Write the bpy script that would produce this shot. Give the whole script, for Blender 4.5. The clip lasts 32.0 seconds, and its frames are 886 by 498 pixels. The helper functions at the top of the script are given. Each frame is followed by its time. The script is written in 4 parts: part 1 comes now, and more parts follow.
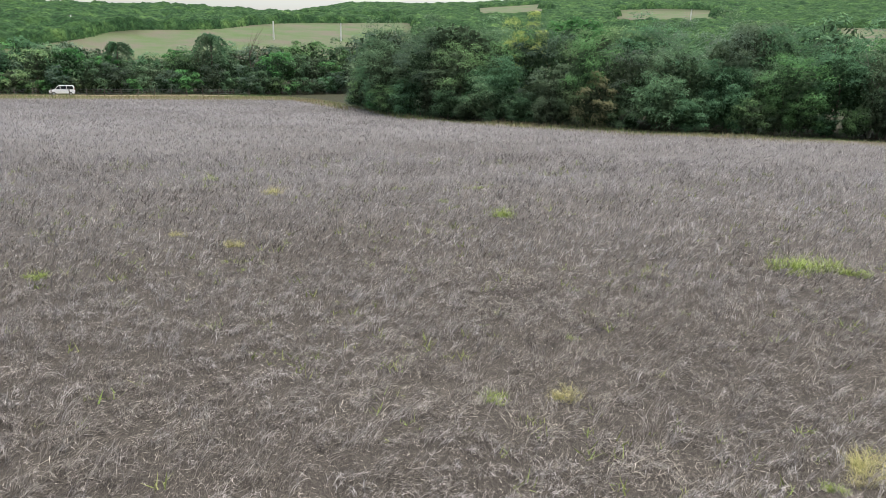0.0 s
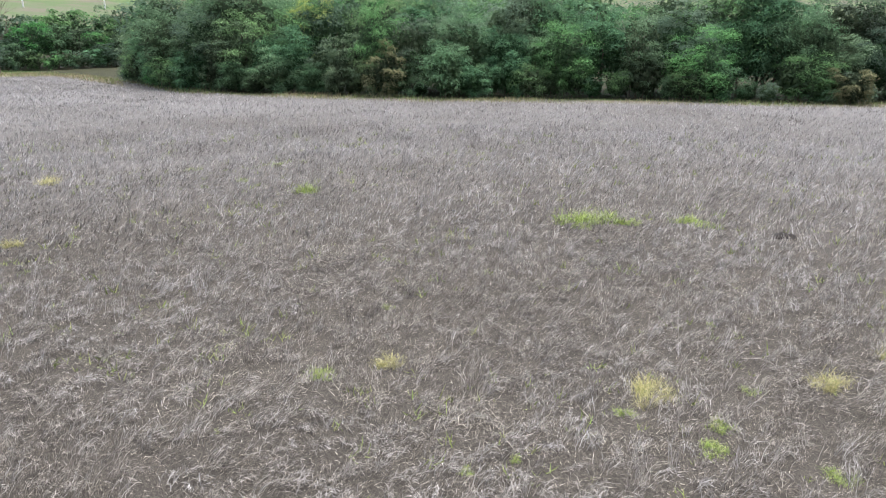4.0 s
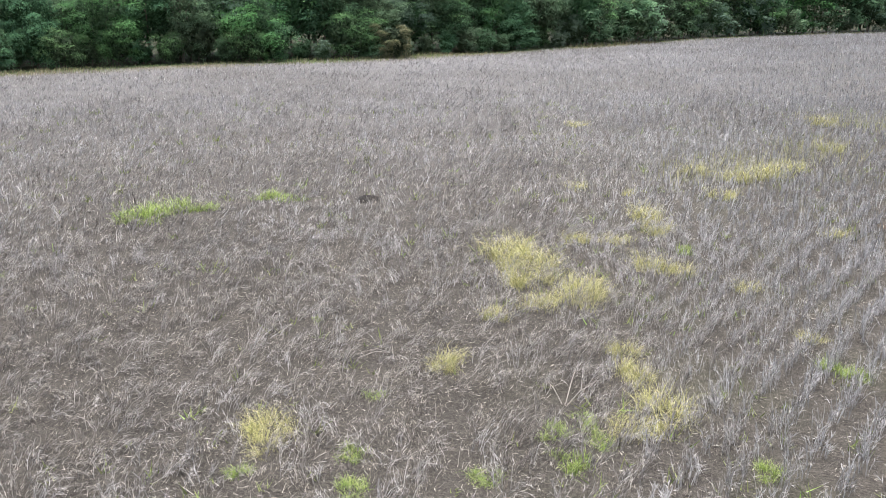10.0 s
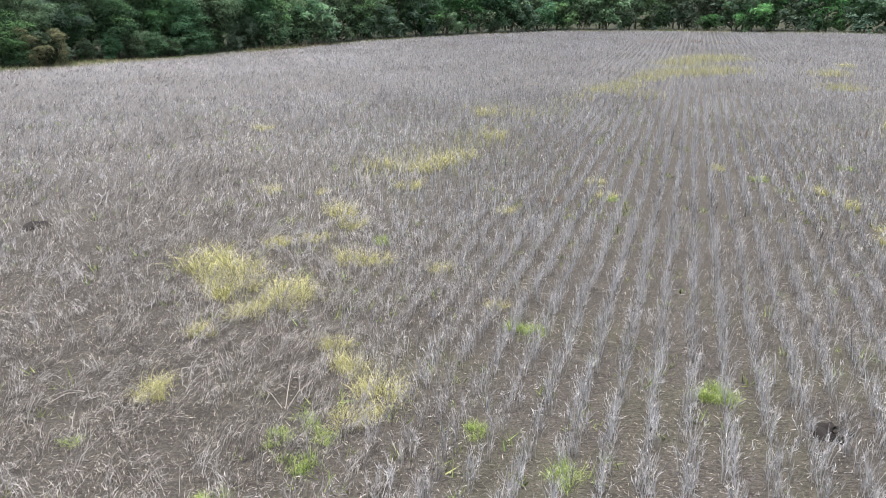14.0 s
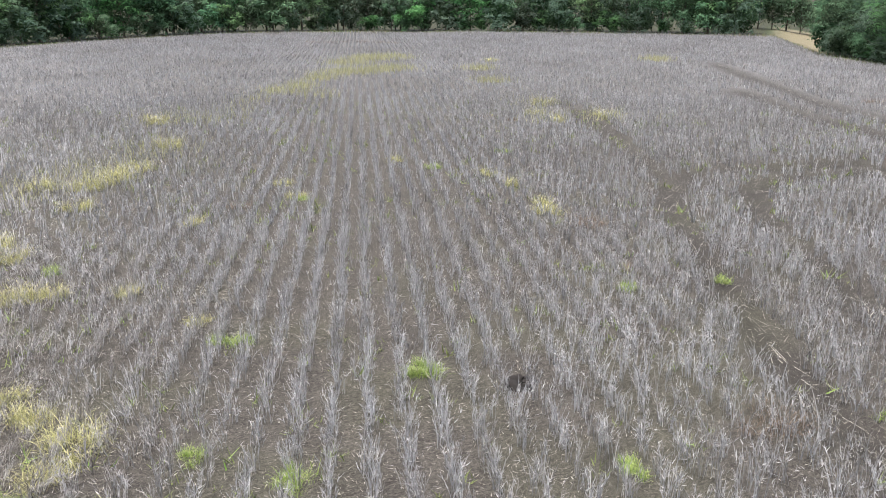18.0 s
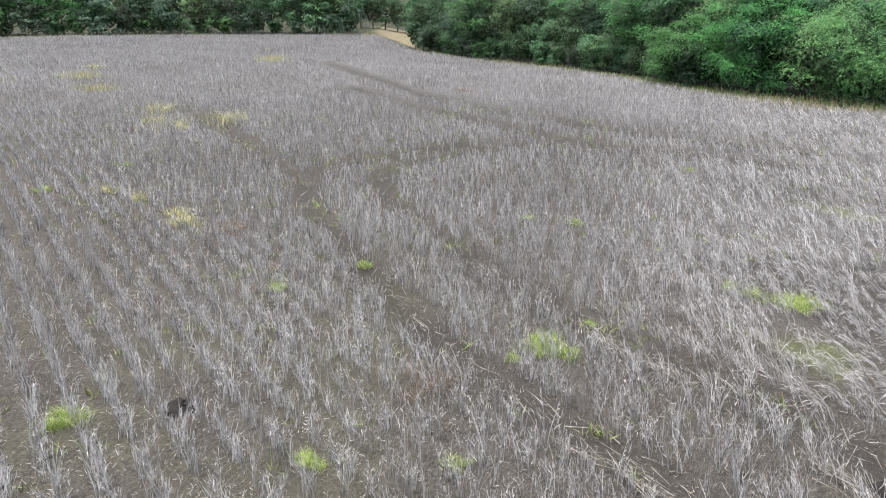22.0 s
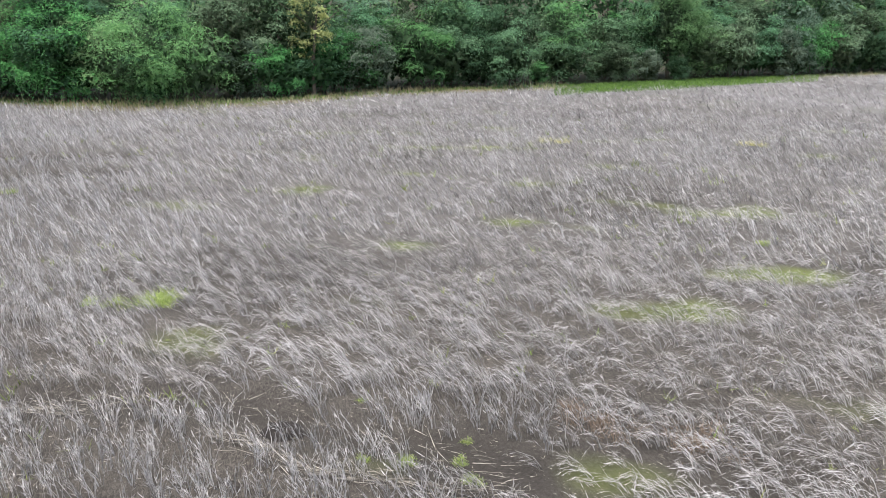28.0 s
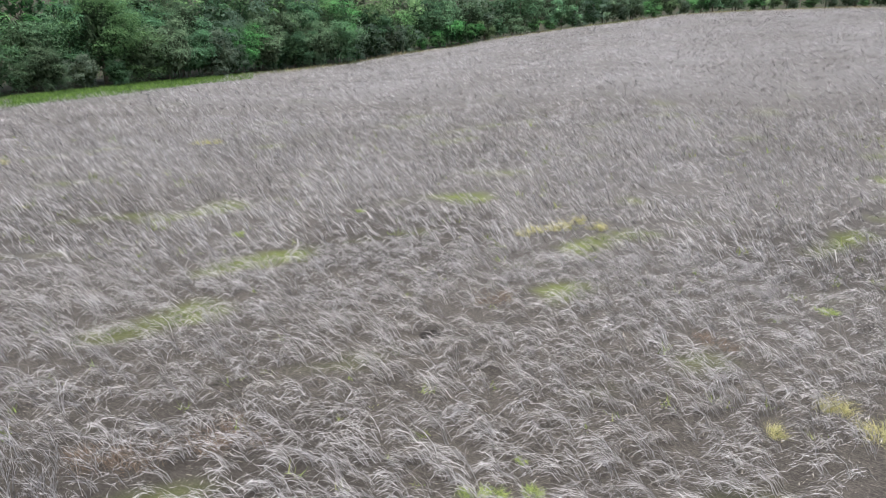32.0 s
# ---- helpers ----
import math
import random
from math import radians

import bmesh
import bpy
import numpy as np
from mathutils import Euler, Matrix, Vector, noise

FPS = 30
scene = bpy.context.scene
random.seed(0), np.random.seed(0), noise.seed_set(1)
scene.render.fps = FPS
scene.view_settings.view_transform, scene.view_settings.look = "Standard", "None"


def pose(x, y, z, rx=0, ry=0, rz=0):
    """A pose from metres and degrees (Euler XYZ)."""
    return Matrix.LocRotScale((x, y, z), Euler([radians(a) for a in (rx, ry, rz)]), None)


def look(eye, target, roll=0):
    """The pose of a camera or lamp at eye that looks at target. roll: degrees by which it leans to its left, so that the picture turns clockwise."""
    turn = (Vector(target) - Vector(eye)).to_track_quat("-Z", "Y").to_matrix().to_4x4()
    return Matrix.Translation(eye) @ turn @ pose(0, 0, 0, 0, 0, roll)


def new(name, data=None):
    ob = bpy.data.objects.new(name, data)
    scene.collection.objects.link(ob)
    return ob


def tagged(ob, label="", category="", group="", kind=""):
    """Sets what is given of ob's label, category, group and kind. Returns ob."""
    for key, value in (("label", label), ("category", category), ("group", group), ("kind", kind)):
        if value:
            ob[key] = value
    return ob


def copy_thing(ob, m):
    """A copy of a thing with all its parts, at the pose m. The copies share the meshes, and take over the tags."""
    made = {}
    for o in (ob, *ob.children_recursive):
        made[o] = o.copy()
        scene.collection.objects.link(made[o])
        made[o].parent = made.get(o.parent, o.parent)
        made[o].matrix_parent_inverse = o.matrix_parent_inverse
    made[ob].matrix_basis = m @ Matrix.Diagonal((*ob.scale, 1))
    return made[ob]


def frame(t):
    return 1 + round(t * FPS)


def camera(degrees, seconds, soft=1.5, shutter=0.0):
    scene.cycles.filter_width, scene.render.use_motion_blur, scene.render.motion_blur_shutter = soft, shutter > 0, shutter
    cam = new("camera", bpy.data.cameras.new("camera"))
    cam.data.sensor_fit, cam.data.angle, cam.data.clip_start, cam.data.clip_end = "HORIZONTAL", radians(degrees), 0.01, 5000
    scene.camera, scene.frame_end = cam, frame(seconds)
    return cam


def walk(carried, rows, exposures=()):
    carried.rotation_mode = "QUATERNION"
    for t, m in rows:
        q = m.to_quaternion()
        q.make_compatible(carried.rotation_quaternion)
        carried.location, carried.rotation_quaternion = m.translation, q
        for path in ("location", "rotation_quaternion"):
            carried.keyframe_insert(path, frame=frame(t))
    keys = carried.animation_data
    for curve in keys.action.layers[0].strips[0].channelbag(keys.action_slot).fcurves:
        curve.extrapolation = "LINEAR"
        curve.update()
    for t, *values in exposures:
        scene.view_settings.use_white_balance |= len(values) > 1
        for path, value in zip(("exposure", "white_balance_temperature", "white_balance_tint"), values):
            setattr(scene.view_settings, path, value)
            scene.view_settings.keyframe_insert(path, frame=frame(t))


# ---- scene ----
cam = camera(62.16, 32.0, soft=0.6)


def turned(x, y, z, yaw, pitch, roll):
    """A camera pose from its place, its heading, tilt and roll in degrees."""
    return pose(x, y, z) @ pose(0, 0, 0, 0, 0, yaw) @ pose(0, 0, 0, 90 + pitch) @ pose(0, 0, 0, 0, 0, roll)


PATH = [
    (0.0, turned(-1.602, -1.185, 4.934, -17.353, -13.852, 1.153)),
    (0.5, turned(-1.602, -1.170, 4.951, -19.343, -14.908, 0.998)),
    (1.0, turned(-1.649, -1.228, 4.994, -21.322, -15.834, 0.870)),
    (1.5, turned(-1.696, -1.294, 5.024, -23.250, -16.098, 0.789)),
    (2.0, turned(-1.771, -1.379, 5.066, -25.313, -16.110, 0.697)),
    (2.5, turned(-1.797, -1.379, 5.077, -27.315, -16.079, 0.578)),
    (3.0, turned(-1.825, -1.377, 5.109, -29.325, -16.080, 0.552)),
    (3.5, turned(-1.883, -1.387, 5.130, -31.337, -16.074, 0.476)),
    (5.5, turned(-1.758, -1.234, 5.120, -39.283, -16.273, 0.161)),
    (6.0, turned(-1.530, -0.959, 5.094, -41.944, -16.595, 0.075)),
    (6.5, turned(-1.281, -0.701, 5.064, -44.725, -16.962, -0.012)),
    (7.0, turned(-1.054, -0.454, 5.046, -47.761, -17.321, -0.078)),
    (7.5, turned(-0.813, -0.268, 5.038, -50.702, -17.699, -0.141)),
    (8.0, turned(-0.536, -0.134, 5.040, -53.463, -18.059, -0.276)),
    (8.5, turned(-0.239, 0.029, 5.029, -56.493, -18.460, -0.253)),
    (9.0, turned(-0.014, 0.126, 5.017, -59.537, -18.765, -0.144)),
    (9.5, turned(0.001, 0.136, 5.022, -62.677, -18.789, -0.128)),
    (10.0, turned(0.003, 0.091, 5.044, -65.749, -18.818, -0.101)),
    (10.5, turned(0.011, 0.085, 5.044, -68.942, -18.825, 0.025)),
    (11.0, turned(0.023, 0.080, 5.039, -72.068, -18.792, 0.116)),
    (11.5, turned(0.025, 0.070, 5.034, -75.042, -18.771, 0.154)),
    (12.0, turned(0.011, 0.051, 5.040, -77.895, -18.750, 0.160)),
    (12.5, turned(-0.014, 0.044, 5.044, -80.758, -18.721, 0.215)),
    (13.0, turned(-0.031, 0.038, 5.046, -83.616, -18.665, 0.268)),
    (13.5, turned(-0.050, 0.032, 5.053, -86.693, -18.629, 0.318)),
    (14.0, turned(-0.040, 0.026, 5.040, -89.731, -18.587, 0.351)),
    (14.5, turned(-0.008, 0.016, 5.017, -92.811, -18.541, 0.362)),
    (16.5, turned(-0.012, -0.011, 4.993, -104.751, -18.409, 0.428)),
    (17.0, turned(0.000, 0.000, 5.000, -107.667, -18.382, 0.512)),
    (17.5, turned(-0.016, 0.011, 5.010, -110.783, -18.351, 0.501)),
    (18.0, turned(-0.019, 0.015, 5.007, -114.233, -18.294, 0.454)),
    (18.5, turned(-0.019, -0.001, 5.009, -117.734, -18.243, 0.426)),
    (19.0, turned(-0.037, -0.003, 5.003, -121.243, -18.199, 0.396)),
    (19.5, turned(-0.052, 0.003, 5.006, -124.740, -18.168, 0.379)),
    (20.0, turned(-0.058, -0.001, 5.013, -128.259, -18.141, 0.344)),
    (20.5, turned(-0.060, -0.013, 5.016, -131.674, -18.136, 0.302)),
    (21.0, turned(-0.057, -0.017, 5.020, -135.243, -18.101, 0.298)),
    (21.5, turned(-0.050, -0.023, 5.019, -138.894, -18.076, 0.323)),
    (22.0, turned(-0.068, -0.020, 5.027, -142.560, -18.048, 0.309)),
    (22.5, turned(-0.092, 0.002, 5.045, -146.227, -18.012, 0.340)),
    (23.0, turned(-0.098, 0.011, 5.072, -149.941, -17.993, 0.368)),
    (23.5, turned(-0.099, 0.027, 5.084, -153.812, -17.959, 0.406)),
    (24.0, turned(-0.102, 0.026, 5.081, -157.710, -17.905, 0.353)),
    (24.5, turned(-0.129, 0.027, 5.092, -161.640, -17.890, 0.199)),
    (26.5, turned(-0.152, 0.201, 5.187, -178.056, -17.758, 0.192)),
    (27.0, turned(-0.152, 0.223, 5.199, -182.536, -17.747, 0.150)),
    (27.5, turned(-0.157, 0.206, 5.196, -187.297, -17.703, 0.151)),
    (28.0, turned(-0.159, 0.206, 5.201, -192.315, -17.679, 0.138)),
    (28.5, turned(-0.158, 0.203, 5.196, -197.448, -17.645, 0.131)),
    (29.0, turned(-0.162, 0.164, 5.176, -202.653, -17.595, 0.191)),
    (29.5, turned(-0.169, 0.162, 5.173, -207.819, -17.560, 0.164)),
    (30.0, turned(-0.168, 0.160, 5.172, -213.126, -17.539, 0.138)),
    (30.5, turned(-0.168, 0.176, 5.168, -218.393, -17.479, 0.084)),
    (31.0, turned(-0.171, 0.192, 5.160, -223.686, -17.438, -0.025)),
    (31.5, turned(-0.204, 0.155, 5.173, -228.747, -17.450, -0.054)),
    (32.0, turned(-0.215, 0.155, 5.180, -232.910, -17.469, -0.097)),
]

# the clip's camera opens up a little, and cools its warm first picture, once the bright sky has left its view
walk(cam, PATH, [(0.0, 0.98, 6760, 10), (1.0, 1.30, 6600, 10), (2.5, 1.34, 6500, 10), (4.0, 1.34, 6500, 10), (8.0, 1.37, 6500, 10), (14.0, 1.35, 6500, 10),
                 (19.0, 1.32, 6500, 10), (24.0, 1.28, 6500, 10), (28.0, 1.20, 6500, 10), (30.0, 1.12, 6500, 10), (32.0, 1.03, 6500, 10)])

# ---- sky and sun: a bright overcast afternoon ----
SUN_AZ, SUN_EL = 60.0, 80.0
world = bpy.data.worlds.new("overcast_sky")
scene.world = world
world.use_nodes = True
wn, wl = world.node_tree.nodes, world.node_tree.links
sky = wn.new("ShaderNodeTexSky")
sky.sky_type, sky.sun_disc = "NISHITA", False
sky.sun_elevation, sky.sun_rotation = radians(SUN_EL), radians(SUN_AZ)
sky.dust_density, sky.air_density, sky.ozone_density = 4.0, 1.0, 1.0
grey = wn.new("ShaderNodeHueSaturation")
grey.inputs["Saturation"].default_value = 0.53
wl.new(sky.outputs["Color"], grey.inputs["Color"])
wl.new(grey.outputs["Color"], wn["Background"].inputs["Color"])
wn["Background"].inputs["Strength"].default_value = 0.15
sun = new("sun", bpy.data.lights.new("sun", "SUN"))
sun.data.energy, sun.data.angle, sun.data.color = 1.5, radians(30), (1.0, 0.99, 0.98)
sun_way = Vector((math.sin(radians(SUN_AZ)) * math.cos(radians(SUN_EL)),
                  math.cos(radians(SUN_AZ)) * math.cos(radians(SUN_EL)), math.sin(radians(SUN_EL))))
sun.matrix_world = look(sun_way * 50, (0, 0, 0))


# ---- materials ----
def material(name, rough=0.8, spec=0.2):
    m = bpy.data.materials.new(name)
    m.use_nodes = True
    b = m.node_tree.nodes["Principled BSDF"]
    b.inputs["Roughness"].default_value = rough
    b.inputs["Specular IOR Level"].default_value = spec
    return m, m.node_tree.nodes, m.node_tree.links, b


def ramp(nodes, links, source, stops):
    r = nodes.new("ShaderNodeValToRGB")
    e = r.color_ramp.elements
    while len(e) < len(stops):
        e.new(0.5)
    for el, (at, c) in zip(e, stops):
        el.position, el.color = at, (*c, 1)
    links.new(source, r.inputs["Fac"])
    return r.outputs["Color"]


def noise_tex(nodes, links, scale, detail=5.0, rough=0.6):
    geo = nodes.new("ShaderNodeNewGeometry")
    n = nodes.new("ShaderNodeTexNoise")
    n.inputs["Scale"].default_value, n.inputs["Detail"].default_value, n.inputs["Roughness"].default_value = scale, detail, rough
    links.new(geo.outputs["Position"], n.inputs["Vector"])
    return n.outputs["Fac"]


def mix(nodes, links, a, b, fac, mode="MIX"):
    m = nodes.new("ShaderNodeMix")
    m.data_type, m.blend_type = "RGBA", mode
    for sock, v in ((m.inputs["Factor"], fac), (m.inputs["A"], a), (m.inputs["B"], b)):
        if hasattr(v, "is_output"):
            links.new(v, sock)
        else:
            sock.default_value = v if not isinstance(v, tuple) else (*v, 1)
    return m.outputs["Result"]


def attribute(nodes, name):
    a = nodes.new("ShaderNodeAttribute")
    a.attribute_name = name
    return a.outputs["Fac"]


def bump(nodes, links, bsdf, height, strength, distance):
    b = nodes.new("ShaderNodeBump")
    b.inputs["Strength"].default_value, b.inputs["Distance"].default_value = strength, distance
    links.new(height, b.inputs["Height"])
    links.new(b.outputs["Normal"], bsdf.inputs["Normal"])


def fibres(nodes, links, turn, seed):
    """Thin strands of straw lying one way: the mid line of a noise drawn out lengthwise."""
    geo, mp, n = nodes.new("ShaderNodeNewGeometry"), nodes.new("ShaderNodeMapping"), nodes.new("ShaderNodeTexNoise")
    mp.inputs["Rotation"].default_value = (0, 0, turn)
    mp.inputs["Location"].default_value = (seed, -seed, 0)
    mp.inputs["Scale"].default_value = (30, 5, 5)
    n.inputs["Scale"].default_value, n.inputs["Detail"].default_value, n.inputs["Roughness"].default_value = 1.0, 3.0, 0.55
    links.new(geo.outputs["Position"], mp.inputs["Vector"])
    links.new(mp.outputs["Vector"], n.inputs["Vector"])
    return ramp(nodes, links, n.outputs["Fac"], [(0.478, (0, 0, 0)), (0.50, (0.55, 0.55, 0.55)), (0.522, (0, 0, 0))])


def ground_material():
    m, n, l, b = material("field_soil_and_meadow", 0.9, 0.15)
    fine, mid, wide = noise_tex(n, l, 22, 8, 0.75), noise_tex(n, l, 1.3, 5), noise_tex(n, l, 0.06, 4)
    soil = ramp(n, l, fine, [(0.36, (0.014, 0.012, 0.010)), (0.48, (0.036, 0.031, 0.027)), (0.57, (0.075, 0.066, 0.057)), (0.68, (0.19, 0.17, 0.145))])
    soil2 = ramp(n, l, mid, [(0.3, (0.026, 0.022, 0.019)), (0.7, (0.075, 0.066, 0.057))])
    field = mix(n, l, soil, soil2, 0.45)
    for turn, seed in ((0.6, 3.0), (-0.9, 11.0), (2.0, 23.0)):
        strand = fibres(n, l, turn, seed)
        field = mix(n, l, field, (0.155, 0.14, 0.118), strand)
    mat = ramp(n, l, fine, [(0.35, (0.105, 0.10, 0.099)), (0.5, (0.19, 0.183, 0.183)), (0.65, (0.28, 0.27, 0.27))])
    field = mix(n, l, field, mat, attribute(n, "straw"))
    wet = ramp(n, l, fine, [(0.3, (0.024, 0.021, 0.018)), (0.7, (0.060, 0.053, 0.046))])
    field = mix(n, l, field, wet, attribute(n, "wet"))
    moss = ramp(n, l, mid, [(0.3, (0.06, 0.075, 0.02)), (0.7, (0.16, 0.19, 0.045))])
    field = mix(n, l, field, moss, attribute(n, "moss"))
    straw = ramp(n, l, fine, [(0.3, (0.10, 0.085, 0.05)), (0.7, (0.25, 0.21, 0.13))])
    field = mix(n, l, field, straw, attribute(n, "margin"))
    grass = ramp(n, l, mid, [(0.25, (0.022, 0.042, 0.012)), (0.55, (0.045, 0.08, 0.02)), (0.8, (0.09, 0.125, 0.035))])
    field = mix(n, l, field, grass, attribute(n, "grass"))
    duff = ramp(n, l, mid, [(0.3, (0.018, 0.022, 0.010)), (0.7, (0.05, 0.048, 0.025))])
    field = mix(n, l, field, duff, attribute(n, "duff"))
    meadow = ramp(n, l, wide, [(0.35, (0.075, 0.125, 0.045)), (0.5, (0.10, 0.125, 0.065)), (0.62, (0.125, 0.115, 0.085))])
    field = mix(n, l, field, meadow, attribute(n, "meadow"))
    road = ramp(n, l, mid, [(0.3, (0.30, 0.24, 0.16)), (0.7, (0.42, 0.35, 0.24))])
    field = mix(n, l, field, road, attribute(n, "road"))
    l.new(field, b.inputs["Base Color"])
    bump(n, l, b, fine, 0.6, 0.05)
    return m


def island_material(name, stops, rough=0.75, spec=0.2, tint=None):
    """Stalks, blades and leaves: a colour for each piece, with a wide drift over the place."""
    m, n, l, b = material(name, rough, spec)
    geo = n.new("ShaderNodeNewGeometry")
    col = ramp(n, l, geo.outputs["Random Per Island"], stops)
    if tint:
        col = mix(n, l, col, tint[1], ramp(n, l, noise_tex(n, l, tint[0], 3), [(0.42, (0, 0, 0)), (0.62, (0.5, 0.5, 0.5))]))
    l.new(col, b.inputs["Base Color"])
    return m


def stalk_material():
    """Dry stalks: grey-lilac where bleached, brown where rotted, lighter or darker from plant to plant."""
    m, n, l, b = material("dry_stalks", 0.72, 0.12)
    pick = n.new("ShaderNodeNewGeometry").outputs["Random Per Island"]
    pale = ramp(n, l, pick, [(0.0, (0.22, 0.211, 0.204)), (0.3, (0.40, 0.385, 0.381)), (0.65, (0.51, 0.493, 0.492)), (0.92, (0.60, 0.583, 0.578)), (1.0, (0.70, 0.672, 0.64))])
    brown = ramp(n, l, pick, [(0.0, (0.088, 0.074, 0.064)), (0.4, (0.21, 0.186, 0.168)), (0.8, (0.36, 0.33, 0.30)), (1.0, (0.51, 0.475, 0.43))])
    col = mix(n, l, pale, brown, attribute(n, "rot"))
    shade = ramp(n, l, attribute(n, "tone"), [(0.0, (0.48, 0.47, 0.47)), (0.5, (0.90, 0.90, 0.90)), (1.0, (1.0, 1.0, 1.0))])
    l.new(mix(n, l, col, shade, 1.0, "MULTIPLY"), b.inputs["Base Color"])
    return m


def leaf_material(name, stops, spread=0.12, gloss=0.8):
    """Leaves: colour by leaf, shifted from tree to tree."""
    m, n, l, b = material(name, gloss, 0.05)
    geo, obj = n.new("ShaderNodeNewGeometry"), n.new("ShaderNodeObjectInfo")
    col = ramp(n, l, geo.outputs["Random Per Island"], stops)
    hsv = n.new("ShaderNodeHueSaturation")
    for sock, lo, hi in (("Hue", 0.5 - spread * 0.25, 0.5 + spread * 0.25), ("Value", 0.75, 1.5), ("Saturation", 0.72, 0.98)):
        r = n.new("ShaderNodeMapRange")
        r.inputs["To Min"].default_value, r.inputs["To Max"].default_value = lo, hi
        if sock == "Value":
            w = n.new("ShaderNodeMath")
            w.operation = "FRACT"
            k = n.new("ShaderNodeMath")
            k.operation, k.inputs[1].default_value = "MULTIPLY", 7.31
            l.new(obj.outputs["Random"], k.inputs[0])
            l.new(k.outputs[0], w.inputs[0])
            l.new(w.outputs[0], r.inputs["Value"])
        else:
            l.new(obj.outputs["Random"], r.inputs["Value"])
        l.new(r.outputs["Result"], hsv.inputs[sock])
    l.new(col, hsv.inputs["Color"])
    l.new(hsv.outputs["Color"], b.inputs["Base Color"])
    glow, both = n.new("ShaderNodeBsdfTranslucent"), n.new("ShaderNodeMixShader")
    l.new(hsv.outputs["Color"], glow.inputs["Color"])
    both.inputs["Fac"].default_value = 0.45
    l.new(b.outputs["BSDF"], both.inputs[1])
    l.new(glow.outputs["BSDF"], both.inputs[2])
    l.new(both.outputs["Shader"], n["Material Output"].inputs["Surface"])
    return m


def hill_material():
    """Distant woods: a green for each crown, with the shade between boughs and leaves put into the colour."""
    m, n, l, b = material("distant_crowns", 0.9, 0.05)
    pick = noise_tex(n, l, 0.11, 3, 0.7)
    col = ramp(n, l, pick, [(0.30, (0.030, 0.070, 0.032)), (0.48, (0.050, 0.108, 0.044)), (0.6, (0.085, 0.165, 0.058)), (0.72, (0.15, 0.25, 0.085))])
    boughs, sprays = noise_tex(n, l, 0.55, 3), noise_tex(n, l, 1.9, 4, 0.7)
    # shade in the gaps between boughs and sprays, multiplied into the green
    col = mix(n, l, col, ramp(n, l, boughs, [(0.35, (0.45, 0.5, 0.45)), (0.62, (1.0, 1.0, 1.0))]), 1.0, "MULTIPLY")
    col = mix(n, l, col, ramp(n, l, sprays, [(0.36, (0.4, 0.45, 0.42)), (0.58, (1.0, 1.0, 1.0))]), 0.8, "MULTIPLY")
    l.new(col, b.inputs["Base Color"])
    bump(n, l, b, sprays, 0.8, 0.8)
    return m


def plain_material(name, colour, rough=0.6, metal=0.0, vary=0.25, scale=6.0):
    m, n, l, b = material(name, rough, 0.4)
    dark = tuple(c * (1 - vary) for c in colour)
    l.new(ramp(n, l, noise_tex(n, l, scale, 6), [(0.3, dark), (0.7, colour)]), b.inputs["Base Color"])
    b.inputs["Metallic"].default_value = metal
    return m


M_GROUND = ground_material()
M_CROP = stalk_material()
M_LITTER = island_material("fallen_straw", [(0.0, (0.09, 0.08, 0.068)), (0.5, (0.23, 0.208, 0.175)), (0.85, (0.35, 0.32, 0.272)), (1.0, (0.50, 0.465, 0.395))])
M_TWIG = island_material("rotting_twigs", [(0.0, (0.04, 0.033, 0.026)), (0.4, (0.115, 0.099, 0.080)), (0.75, (0.23, 0.205, 0.172)), (0.95, (0.37, 0.34, 0.295)), (1.0, (0.52, 0.48, 0.42))])
M_GREEN = island_material("green_grass_blades", [(0.0, (0.12, 0.19, 0.04)), (0.5, (0.27, 0.37, 0.085)), (1.0, (0.46, 0.50, 0.18))], 0.5)
M_YELLOW = island_material("yellowing_grass_blades", [(0.0, (0.24, 0.25, 0.09)), (0.5, (0.46, 0.43, 0.17)), (1.0, (0.64, 0.58, 0.33))], 0.55)
M_PALE = island_material("pale_yellow_grass", [(0.0, (0.33, 0.32, 0.15)), (0.5, (0.50, 0.47, 0.25)), (1.0, (0.62, 0.58, 0.37))], 0.6)
M_SPROUT = island_material("seedling_leaves", [(0.0, (0.12, 0.15, 0.05)), (0.5, (0.22, 0.27, 0.08)), (0.85, (0.32, 0.34, 0.13)), (1.0, (0.26, 0.42, 0.09))], 0.6)
M_RUST = island_material("rust_brown_weed", [(0.0, (0.12, 0.08, 0.055)), (0.6, (0.23, 0.165, 0.115)), (1.0, (0.36, 0.28, 0.21))])
M_LEAF = leaf_material("forest_leaves", [(0.0, (0.054, 0.125, 0.061)), (0.5, (0.090, 0.191, 0.090)), (0.85, (0.130, 0.250, 0.116)), (1.0, (0.177, 0.313, 0.144))])
M_LEAF_PALE = leaf_material("grey_green_leaves", [(0.0, (0.068, 0.120, 0.077)), (0.5, (0.104, 0.167, 0.110)), (1.0, (0.158, 0.230, 0.149))])
M_LEAF_BRIGHT = leaf_material("bright_green_leaves", [(0.0, (0.060, 0.162, 0.049)), (0.5, (0.095, 0.227, 0.070)), (1.0, (0.157, 0.313, 0.099))])
M_LEAF_YELLOW = leaf_material("yellow_green_leaves", [(0.0, (0.19, 0.25, 0.05)), (0.5, (0.34, 0.40, 0.10)), (1.0, (0.50, 0.53, 0.18))], 0.05)
M_LEAF_TAN = leaf_material("tan_flowering_leaves", [(0.0, (0.10, 0.13, 0.045)), (0.5, (0.18, 0.20, 0.075)), (1.0, (0.30, 0.30, 0.13))], 0.05)
